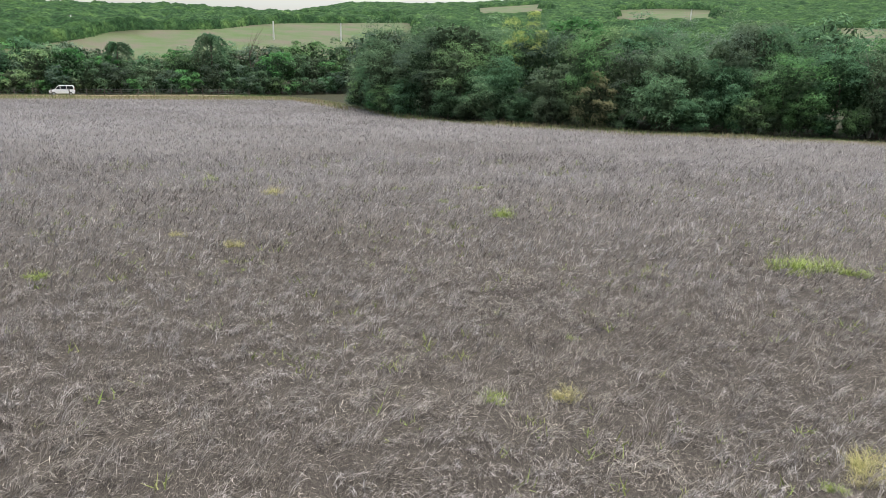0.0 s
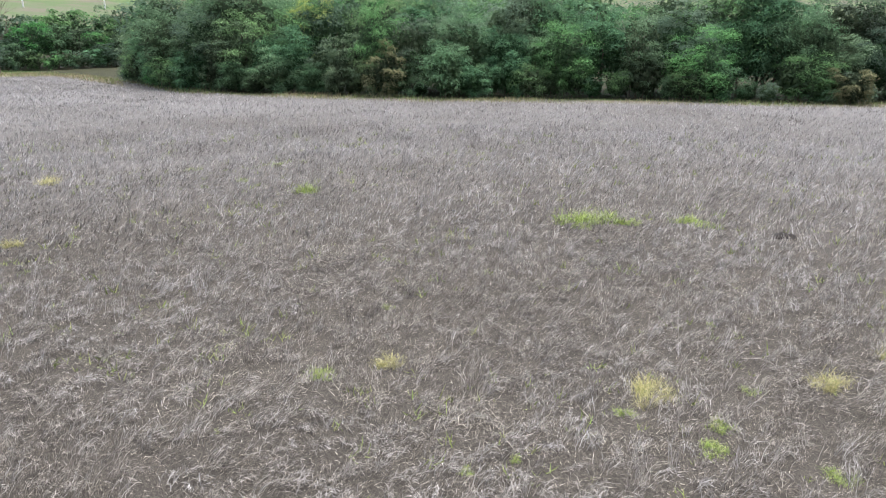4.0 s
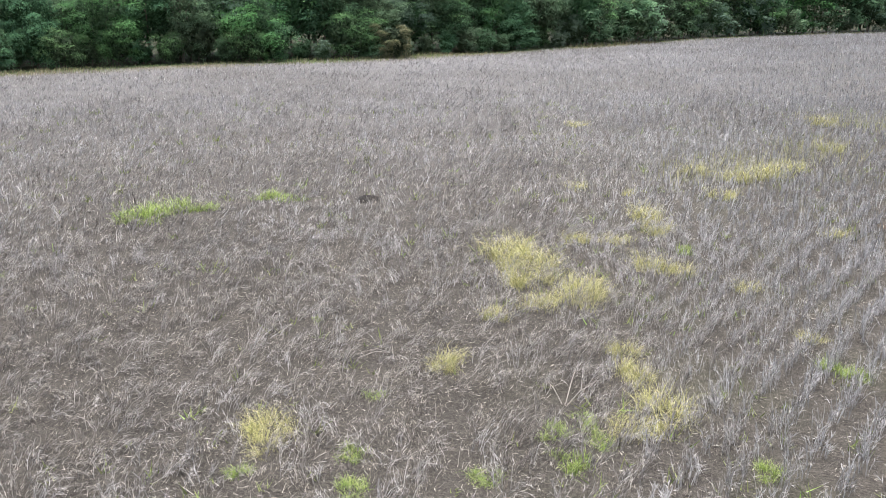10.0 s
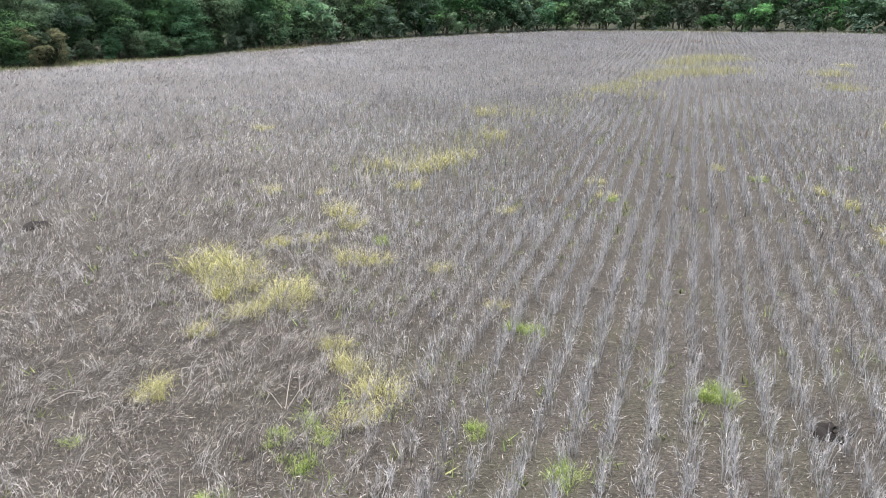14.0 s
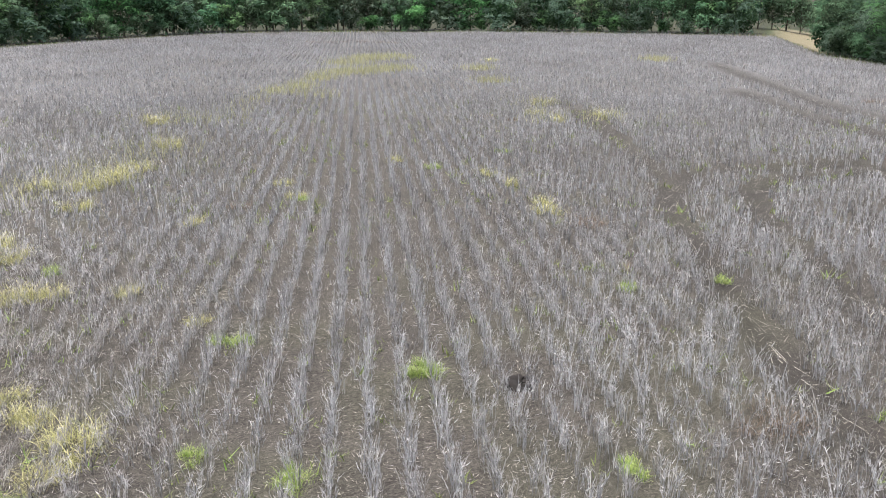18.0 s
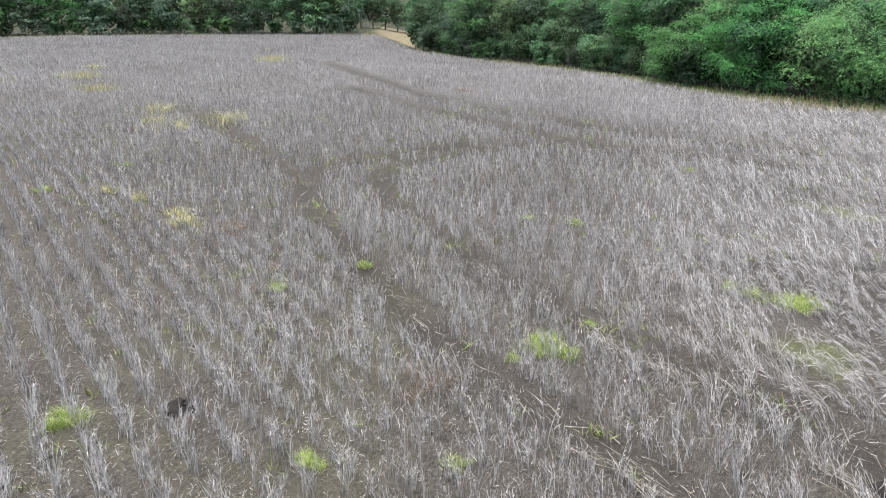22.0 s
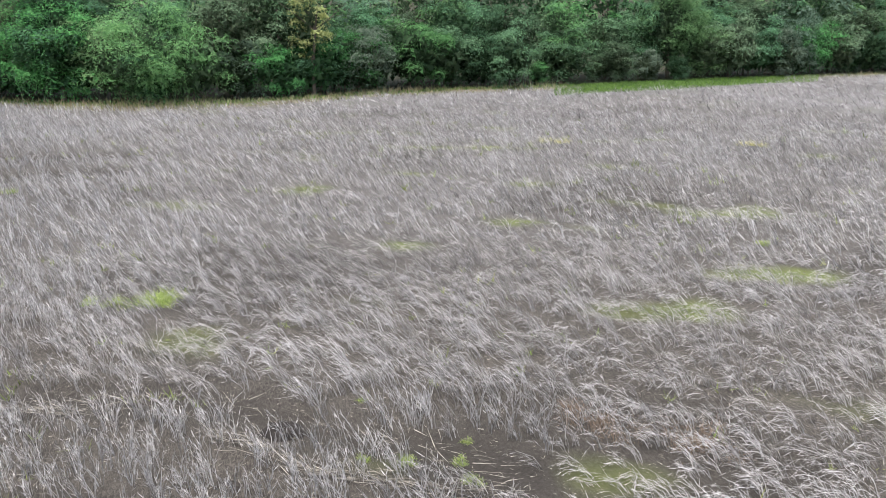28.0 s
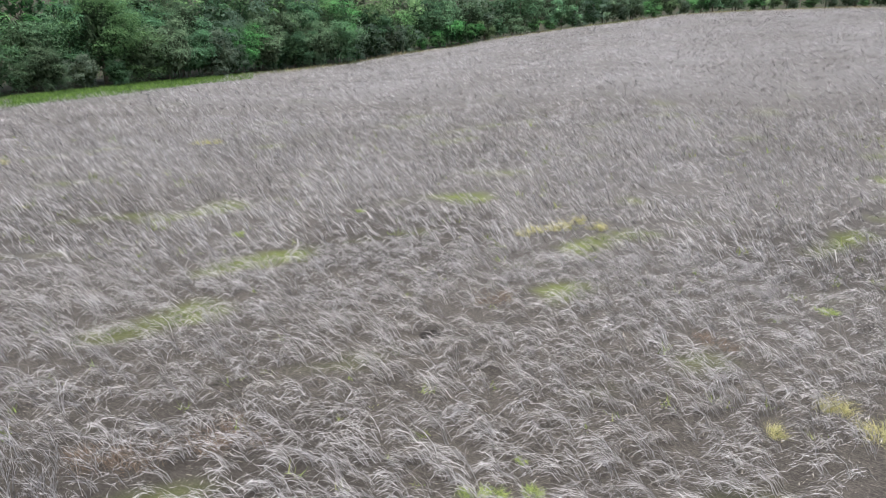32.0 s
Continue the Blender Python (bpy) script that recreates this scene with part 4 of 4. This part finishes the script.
def build_forest():
    rng = random.Random(9)
    kinds = make_trees()
    # rows of planting outward from the field's edge: offset, spacing, kind, scale
    for off, gap, kind, lo, hi, first in ((2.4, 2.5, "bush", 0.4, 1.2, 9.5), (4.4, 3.4, "tree", 0.55, 0.85, 10.5), (9.0, 4.6, "tree", 0.8, 1.1, 11.0), (15.0, 6.5, "tree", 0.95, 1.25, 11.5)):
        az = first
        while az < 268:
            d, _ = (float(v) for v in edge(az))
            r = d + off + rng.uniform(-1.2, 1.2)
            lane = 136.5 < az < 141.0 and r < 170
            unseen = off > 12 and az > 76
            far = "far_" if 76 < az < 137 or az > 226 or (off > 8 and az > 76) or off > 12 else ""
            south = 1.15 if 140 < az < 226 else 1.0
            if not lane and not unseen:
                a = radians(az)
                plant(rng.choice(kinds[far + kind]), r * math.sin(a), r * math.cos(a), rng.uniform(lo, hi) * (1.25 if 85 < az < 136 else 1.13 if az < 76 and off > 4 else south), rng)
            slope = abs(float(edge(az + 1)[0]) - d) / math.radians(1)
            wide = 1.1 if 80 < az < 137 or az > 225 else 0.85 if az < 76 else 1.0
            az += math.degrees(gap * wide * rng.uniform(0.8, 1.2) / math.hypot(r, slope))
    # the thicket beyond the lane, the far end of the gap and along the dirt road
    for az, r, kind, sc in [(a0, 150 + 4 * rng.random(), "far_tree", rng.uniform(0.8, 1.1)) for a0 in np.arange(135.5, 143, 0.9)]:
        a = radians(az)
        plant(rng.choice(kinds[kind]), r * math.sin(a), r * math.cos(a), sc, rng)
    for r, gap, kind, lo, hi in ((145, 2.2, "far_bush", 0.7, 1.5), (150, 2.7, "far_tree", 0.75, 1.1), (157, 3.2, "far_tree", 1.0, 1.35)):
        az = -24.0
        while az < 12:
            a = radians(az)
            plant(rng.choice(kinds[kind]), r * math.sin(a), r * math.cos(a), rng.uniform(lo, hi) * (0.68 if -6.0 < az < -3.3 else 1.0), rng)
            az += math.degrees(gap * rng.uniform(0.8, 1.3) / r)
    for k in kinds.values():
        for t in k:
            for o in (*t.children_recursive, t):
                bpy.data.objects.remove(o)


build_forest()


def build_hill_woods():
    """The wooded hillside far behind: one closed canopy of rounded crowns of all sizes, with the meadows left open."""
    az = np.radians(np.linspace(-34, 78, 520))
    r = np.geomspace(185, 1080, 330)
    rr, aa = np.meshgrid(r, az, indexing="ij")
    x, y, deg = rr * np.sin(aa), rr * np.cos(aa), np.degrees(aa)
    top = np.zeros(x.shape)
    for cell, tall in ((11.0, 5.6), (6.5, 3.8)):
        gx, gy = np.floor(x / cell), np.floor(y / cell)
        for dx in (-1, 0, 1):
            for dy in (-1, 0, 1):
                cx, cy = gx + dx, gy + dy
                h1, h2, h3 = (np.mod(np.sin(cx * p + cy * q) * 43758.5453, 1.0) for p, q in ((12.9898, 78.233), (39.346, 11.135), (73.156, 52.235)))
                d = np.hypot(x - (cx + 0.15 + 0.7 * h1) * cell, y - (cy + 0.15 + 0.7 * h2) * cell) / (cell * (0.62 + 0.3 * h3))
                top = np.maximum(top, tall * (0.45 + 0.55 * h3) * np.sqrt(np.clip(1 - d * d, 0, 1)))
    rng = np.random.default_rng(31)
    top = top * (1 + 0.3 * waves(x, y, 55.0)) + rng.normal(0, 0.35, x.shape)
    deg, rr = deg + 1.1 * waves(x, y, 26.0, 3.0), rr + 13 * waves(x, y, 38.0, 5.0)
    open_land = ((deg > -18) & (deg < 14.5) & (rr > 215) & (rr < 391 + 7 * deg)) | ((deg > 29.5) & (deg < 36.5) & (rr > 500) & (rr < 680))
    open_land |= ((deg > 19) & (deg < 24.5) & (rr > 590) & (rr < 830)) | ((deg > 44) & (deg < 70) & (rr > 310) & (rr < 505)) | ((deg > -2) & (deg < 13) & (rr > 500) & (rr < 585))
    open_land |= (deg < 13) & (rr < 205)
    z = ground_z(x, y) + np.where(open_land, -1.5, 0.6 + top)
    v = np.stack([x, y, z], -1).reshape(-1, 3)
    i, j = np.meshgrid(np.arange(len(r) - 1), np.arange(len(az) - 1), indexing="ij")
    n = len(az)
    quads = np.stack([i * n + j, (i + 1) * n + j, (i + 1) * n + j + 1, i * n + j + 1], -1).reshape(-1, 4)
    clear = open_land.reshape(-1)[quads].all(1)
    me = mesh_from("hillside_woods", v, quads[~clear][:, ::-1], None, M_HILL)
    tagged(new("hillside_woods", me), "dense green woods covering the distant hillside", "woods", kind="stuff")


build_hill_woods()


# ---- single trees that stand out along the forest ----
def at(az, r):
    a = radians(az)
    return r * math.sin(a), r * math.cos(a)


def single_tree(az, r, height, rx, mat, label, seed, base=0.12, clumps=30, per=420, size=0.115, droop=1.0, name="tree", inner=1300):
    rng = np.random.default_rng(seed)
    x, y = at(az, r)
    t = thing(name, pose(x, y, float(ground_z(x, y)) - 0.05, 0, 0, seed * 37 % 360), label, "tree" if name == "tree" else "bush")
    part("trunk", trunk_mesh("trunk", height * 0.75, 0.05 + 0.012 * height, 6, rng), M_BARK, t)
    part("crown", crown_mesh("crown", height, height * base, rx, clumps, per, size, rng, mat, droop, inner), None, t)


def bare_tree(az, r, height, label, seed, mat, spread=0.5):
    rng = random.Random(seed)
    x, y = at(az, r)
    t = thing("dead_tree", pose(x, y, float(ground_z(x, y)) - 0.05), label, "tree")
    bm = bmesh.new()
    tube(bm, [(0, 0, -0.2), (0.1, 0, height * 0.4), (0.0, 0.15, height * 0.75)], [0.13, 0.10, 0.05], 7)
    part("trunk", bm, mat, t)
    for i in range(9):
        bm = bmesh.new()
        z0, a = height * rng.uniform(0.35, 0.72), rng.uniform(0, 6.28)
        p = Vector((0.08, 0.05, z0))
        l = height * rng.uniform(0.25, 0.5)
        for f in (0.0, 0.45, -0.4):
            q = p + Vector((math.cos(a), math.sin(a), 1.1)) * l * spread * 0.6
            e = q + Vector((math.cos(a + f), math.sin(a + f), 0.9 + f)) * l * spread * 0.7
            tube(bm, [p, q, e], [0.045, 0.03, 0.008], 5)
        part("branch", bm, mat, t)


single_tree(22.7, 76.0, 9.6, 2.6, M_LEAF_YELLOW, "tall tree with fresh yellow-green leaves above the forest", 1)
single_tree(38.6, 73.1, 9.8, 3.4, M_LEAF, "broad dark green tree rising above the forest edge", 2, clumps=44)
single_tree(32.3, 73.6, 8.8, 3.0, M_LEAF_PALE, "grey-green tree with drooping boughs", 3)
single_tree(182.7, 50.6, 7.2, 1.25, M_LEAF_YELLOW, "slender tree with sparse yellow leaves and pale trunk", 4, base=0.3, clumps=30, per=170, size=0.13, inner=60)
single_tree(171.0, 49.9, 5.2, 3.4, M_LEAF_BRIGHT, "wide bright green shrub heaped up at the field edge", 11, base=0.0, clumps=40, name="bush")
single_tree(186.0, 52.9, 4.4, 2.4, M_LEAF_PALE, "dark grey-green willowy bush with hanging boughs", 12, base=0.0, clumps=34, droop=1.8, name="bush")
single_tree(165.5, 52.9, 6.2, 3.2, M_LEAF_BRIGHT, "big bright green shrub spilling onto the field edge", 5, base=0.0, clumps=40, name="bush")
single_tree(160.5, 57.7, 5.0, 2.8, M_LEAF_BRIGHT, "bright green shrub with arching boughs", 6, base=0.0, clumps=34, name="bush")
single_tree(209.0, 67.4, 7.0, 3.0, M_LEAF_BRIGHT, "round willowy tree with hanging light green boughs", 7, base=0.05, droop=2.0)
single_tree(27.8, 65.1, 4.2, 1.7, M_LEAF_TAN, "yellowish leafy bush in the dark forest edge", 8, base=0.0, clumps=24, name="bush")
single_tree(62.0, 68.5, 2.8, 1.5, M_LEAF_TAN, "bush dotted with yellow flowers", 9, base=0.0, clumps=20, name="bush")
single_tree(52.0, 66.9, 5.6, 3.0, M_LEAF_BRIGHT, "vine-covered bright green tree arching over", 10, base=0.0, clumps=36, droop=1.8)
bare_tree(46.8, 68.0, 7.2, "bare bleached dead tree among green trees", 3, M_DEADWOOD)
bare_tree(2.2, 152.0, 11.0, "leafless grey tree above the bushes", 4, M_BARK, 0.7)


def palm(az, r, height, seed):
    rng = np.random.default_rng(seed)
    x, y = at(az, r)
    t = thing("palm_tree", pose(x, y, float(ground_z(x, y)) - 0.1), "feathery palm tree standing above the bushes", "palm", "palms by the road")
    bm = bmesh.new()
    tube(bm, [(0, 0, -0.2), (0.05, 0, height * 0.4), (0, 0.05, height * 0.78)], [0.20, 0.17, 0.14], 8)
    part("trunk", bm, M_BARK, t)
    for i in range(22):
        a, rise = i * 2.4 + rng.uniform(-0.2, 0.2), rng.uniform(-0.35, 1.4)
        l = height * rng.uniform(0.23, 0.33)
        s = np.linspace(0, 1, 12)
        px = np.sin(a) * l * s * math.cos(rise * 0.6)
        py = np.cos(a) * l * s * math.cos(rise * 0.6)
        pz = height * 0.78 + l * (s * math.sin(rise) - 0.95 * s ** 2.0)
        mid = np.stack([px, py, pz], 1)
        k = len(mid)
        c = np.repeat(mid, 9, 0) + rng.normal(0, 0.10, (k * 9, 3))
        nrm = np.repeat(np.stack([np.cos(a) * np.ones(k), -np.sin(a) * np.ones(k), np.full(k, 0.8)], 1), 9, 0)
        v, q = leaves(c, nrm, 0.55, rng, 0.5, 0.16)
        part("frond", mesh_from("frond", v, None, q, M_LEAF), None, t)


palm(-0.5, 149, 12.8, 1)
palm(-6.8, 150, 10.6, 2)

# ---- the road side: poles, fence and a parked van ----
M_POLE = plain_material("pale_concrete", (0.78, 0.77, 0.74), 0.8, 0, 0.2)
M_POST = plain_material("weathered_fence_wood", (0.17, 0.14, 0.115), 0.9, 0, 0.5)
M_WIRE = plain_material("galvanised_wire", (0.35, 0.35, 0.35), 0.5, 0.8)
M_PAINT = plain_material("white_car_paint", (0.90, 0.90, 0.90), 0.3, 0, 0.05, 1.5)
M_GLASS = plain_material("dark_car_glass", (0.025, 0.03, 0.035), 0.08, 0, 0.2)
M_RUBBER = plain_material("black_rubber", (0.025, 0.025, 0.025), 0.85, 0, 0.3)
M_STEEL = plain_material("grey_wheel_steel", (0.45, 0.45, 0.46), 0.4, 0.7)
M_LAMP = plain_material("clear_headlamp", (0.6, 0.62, 0.63), 0.15, 0, 0.1)
M_RED = plain_material("red_tail_lamp", (0.35, 0.02, 0.02), 0.3, 0, 0.1)


def poles():
    for az, r, h in ((-9.1, 350, 7.0), (4.3, 350, 8.2), (9.2, 350, 8.0), (34.8, 560, 8.0)):
        x, y = at(az, r)
        t = thing("utility_pole", pose(x, y, float(ground_z(x, y)) - 0.2), "pale concrete power pole on the hill meadow", "pole", "power poles on the hill")
        bm = bmesh.new()
        tube(bm, [(0, 0, 0), (0, 0, h * 0.5), (0, 0, h)], [0.36, 0.32, 0.28], 8)
        part("post", bm, M_POLE, t)
        bm = bmesh.new()
        tube(bm, [(-0.8, 0, h * 0.95), (0.8, 0, h * 0.95)], [0.07, 0.07], 4)
        part("crossarm", bm, M_POST, t)


poles()


def fence():
    t = thing("wire_fence", pose(0, 0, 0), "old wire fence with grey wooden posts beside the dirt road", "fence")
    spots = [at(az, 136.6) for az in np.arange(-20, 3, 1.1)]
    rng = random.Random(4)
    bm = bmesh.new()
    tube(bm, [(0, 0, -0.3), (0.02, 0, 0.6), (0, 0.02, 1.25)], [0.085, 0.08, 0.07], 6)
    me = bpy.data.meshes.new("post")
    bm.to_mesh(me)
    bm.free()
    me.materials.append(M_POST)
    for x, y in spots:
        ob = part("post", me, None, t)
        ob.matrix_basis = pose(x, y, float(ground_z(x, y)), rng.uniform(-6, 6), rng.uniform(-6, 6), rng.uniform(0, 360))
    for z in (0.45, 0.8, 1.1):
        bm = bmesh.new()
        tube(bm, [(x, y, float(ground_z(x, y)) + z) for x, y in spots], [0.012] * len(spots), 4)
        part("wire", bm, M_WIRE, t)


fence()


def slab(bm, outline, y0, y1, inset=0.0):
    """A profile in x and z, drawn out from y0 to y1; inset narrows its upper points."""
    def side(y, sgn):
        return [bm.verts.new((x, y + sgn * inset * max(0.0, (z - 0.95)) , z)) for x, z in outline]
    a, b = side(y0, 1), side(y1, -1)
    n = len(outline)
    bm.faces.new(a)
    bm.faces.new(b[::-1])
    for i in range(n):
        bm.faces.new((a[i], b[i], b[(i + 1) % n], a[(i + 1) % n]))
    bmesh.ops.recalc_face_normals(bm, faces=bm.faces[:])


def van():
    x, y = at(-10.5, 140.0)
    t = thing("van", pose(x, y, float(ground_z(x, y)), 0, 0, 188) @ Matrix.Diagonal((0.94, 0.94, 0.94, 1)), "white high-roofed family van parked on the dirt road", "car")
    bm = bmesh.new()
    slab(bm, [(-2.05, 0.32), (2.0, 0.32), (2.08, 0.55), (2.02, 0.85), (1.15, 1.05), (0.55, 1.68), (0.2, 1.78), (-1.75, 1.80), (-1.98, 1.6), (-2.08, 0.95)], -0.86, 0.86, 0.16)
    bmesh.ops.bevel(bm, geom=bm.edges[:], offset=0.05, segments=2, affect="EDGES")
    part("body", bm, M_PAINT, t)
    for sgn in (-1, 1):
        for prof in ([(1.0, 1.08), (0.55, 1.60), (0.3, 1.64), (0.25, 1.08)], [(0.17, 1.08), (0.17, 1.64), (-0.75, 1.66), (-0.75, 1.08)], [(-0.85, 1.10), (-0.85, 1.66), (-1.7, 1.64), (-1.85, 1.10)]):
            bm = bmesh.new()
            yy = sgn * 0.80
            slab(bm, prof, yy - 0.035, yy + 0.035)
            part("side_window", bm, M_GLASS, t)
        for wx in (1.32, -1.35):
            bm = bmesh.new()
            bmesh.ops.create_cone(bm, cap_ends=True, segments=24, radius1=0.32, radius2=0.32, depth=0.2, matrix=pose(wx, sgn * 0.80, 0.32, 90))
            bmesh.ops.bevel(bm, geom=[e for e in bm.edges], offset=0.02, segments=1, affect="EDGES")
            tyre = part("wheel", bm, M_RUBBER, t)
            bm = bmesh.new()
            bmesh.ops.create_cone(bm, cap_ends=True, segments=20, radius1=0.20, radius2=0.19, depth=0.06, matrix=pose(wx, sgn * 0.89, 0.32, 90))
            part("rim", bm, M_STEEL, tyre)
        bm = bmesh.new()
        slab(bm, [(1.86, 0.72), (2.07, 0.70), (2.04, 0.88), (1.80, 0.94)], sgn * 0.66 - 0.16, sgn * 0.66 + 0.16)
        part("headlight", bm, M_LAMP, t)
        bm = bmesh.new()
        slab(bm, [(-2.10, 0.95), (-2.02, 0.95), (-1.98, 1.35), (-2.06, 1.35)], sgn * 0.72 - 0.09, sgn * 0.72 + 0.09)
        part("tail_lamp", bm, M_RED, t)
        bm = bmesh.new()
        slab(bm, [(0.92, 1.02), (1.08, 1.02), (1.06, 1.2), (0.95, 1.2)], sgn * 0.95 - 0.07, sgn * 0.95 + 0.07)
        part("wing_mirror", bm, M_PAINT, t)
    bm = bmesh.new()
    slab(bm, [(1.10, 1.10), (1.16, 1.10), (0.64, 1.68), (0.58, 1.66)], -0.68, 0.68)
    part("windscreen", bm, M_GLASS, t)
    for xs in ((1.95, 2.14), (-2.14, -1.95)):
        bm = bmesh.new()
        slab(bm, [(xs[0], 0.30), (xs[1], 0.32), (xs[1], 0.56), (xs[0], 0.58)], -0.84, 0.84)
        part("bumper", bm, M_RUBBER, t)


van()

# ---- small things in the field ----
# earth coloured dark for the shade in a burrow's hole
M_HOLE = plain_material("shade_dark_burrow_earth", (0.026, 0.021, 0.018), 0.95, 0, 0.6, 20)


def burrows():
    rng = np.random.default_rng(8)
    for x, y, s in BURROWS:
        k = 14
        v, ring = [], []
        # raised above the ground sheet; the dark colour stands for the hole's shade
        for j, (rr, zz) in enumerate(((0.2, 0.03), (0.55, 0.06), (0.95, 0.11), (1.35, 0.05), (1.75, -0.05))):
            for i in range(k):
                a = 2 * math.pi * i / k
                q = s * rr * (1 + 0.16 * rng.normal())
                v.append((q * math.cos(a), q * math.sin(a), zz * s * 4 * (1 + 0.3 * rng.normal())))
        quads = [(j * k + i, j * k + (i + 1) % k, (j + 1) * k + (i + 1) % k, (j + 1) * k + i) for j in range(4) for i in range(k)]
        me = mesh_from("burrow", v + [(0, 0, 0.08 * s)], quads, [(len(v), i, (i + 1) % k) for i in range(k)], M_HOLE)
        ob = new("burrow", me)
        ob.matrix_world = pose(x, y, float(ground_z(x, y)))
        tagged(ob, "small mound of dark freshly dug earth in the crop", "burrow", "burrows in the field")


burrows()


def sticks():
    rng = random.Random(12)
    for x, y, l in ((8.8, 4.9, 0.8), (8.3, 2.1, 0.9), (5.0, 14.1, 0.9)):
        bm = bmesh.new()
        a = rng.uniform(0, 6.28)
        for f, k in ((0.0, 1.0), (0.7, 0.7), (-0.6, 0.6)):
            d = Vector((math.cos(a + f), math.sin(a + f), 0.12 + 0.25 * rng.random()))
            tube(bm, [(0, 0, -0.03), d * l * 0.5 * k + Vector((0, 0, 0.05)), d * l * k], [0.008, 0.006, 0.003], 5)
        me = bpy.data.meshes.new("dry_branch")
        bm.to_mesh(me)
        bm.free()
        me.materials.append(M_DEADWOOD)
        ob = new("dry_branch", me)
        ob.matrix_world = pose(x, y, float(ground_z(x, y)))
        tagged(ob, "forked pale dry branch sticking out of the crop", "branch", "dry branches in the field")


sticks()


# ---- growth between the crop and the forest ----
M_MARGIN = island_material("dry_margin_grass", [(0.0, (0.18, 0.145, 0.095)), (0.25, (0.32, 0.28, 0.18)), (0.4, (0.38, 0.35, 0.22)), (0.55, (0.22, 0.27, 0.10)), (1.0, (0.13, 0.21, 0.065))], tint=(0.10, (0.34, 0.24, 0.16)))


M_VERGE = island_material("short_verge_grass", [(0.0, (0.06, 0.12, 0.025)), (0.6, (0.12, 0.22, 0.04)), (1.0, (0.20, 0.30, 0.07))])


def build_margin():
    rng = np.random.default_rng(51)
    k = 30000
    az = rng.uniform(-24, 262, k)
    d, _ = edge(az)
    r = d + rng.uniform(-3.2, 2.0, k)
    keep = ~((az > 202) & (az < 218))
    az, r = np.radians(az[keep]), r[keep]
    k = len(r)
    x, y = r * np.sin(az), r * np.cos(az)
    base = np.stack([x, y, ground_z(x, y) - 0.02], 1)
    tall = 0.44 * (0.35 + 0.85 * np.clip(waves(x, y, 5.0, 7.0) + 0.4, 0, 1))
    v, t = spikes(base, rng.uniform(0, 6.28, k), np.abs(rng.normal(0.5, 0.3, k)), tall * rng.uniform(0.5, 1.1, k), rng.uniform(0.03, 0.07, k), rng)
    n = 9000
    az = rng.uniform(-24, 9, n)
    rr = edge(az)[0] - 14 * rng.random(n) ** 1.4
    az = np.radians(az)
    x, y = rr * np.sin(az), rr * np.cos(az)
    base = np.stack([x, y, ground_z(x, y) - 0.02], 1)
    v2, t2 = spikes(base, rng.uniform(0, 6.28, n), np.abs(rng.normal(0.4, 0.3, n)), rng.uniform(0.25, 0.6, n), rng.uniform(0.05, 0.1, n), rng)
    v, t = np.concatenate([v, v2]), np.concatenate([t, t2 + len(v)])
    tagged(new("margin_grass", mesh_from("margin_grass", v, None, t, M_MARGIN)), "straw-coloured and reddish dry grass along the forest edge", "grass", kind="stuff")
    k = 14000
    az = np.concatenate([rng.uniform(201, 219, k - 3000), rng.uniform(150, 201, 3000)])
    d, _ = edge(az)
    r = np.where(az > 201, d + rng.uniform(-7.0, 0.8, k), d + rng.uniform(-1.0, 0.8, k))
    az = np.radians(az)
    x, y = r * np.sin(az), r * np.cos(az)
    base = np.stack([x, y, ground_z(x, y) - 0.02], 1)
    v, t = spikes(base, rng.uniform(0, 6.28, k), np.abs(rng.normal(0.5, 0.3, k)), rng.uniform(0.10, 0.24, k), rng.uniform(0.03, 0.07, k), rng)
    tagged(new("green_verge", mesh_from("green_verge", v, None, t, M_VERGE)), "strip of short fresh green grass beside the forest", "grass", kind="stuff")


build_margin()
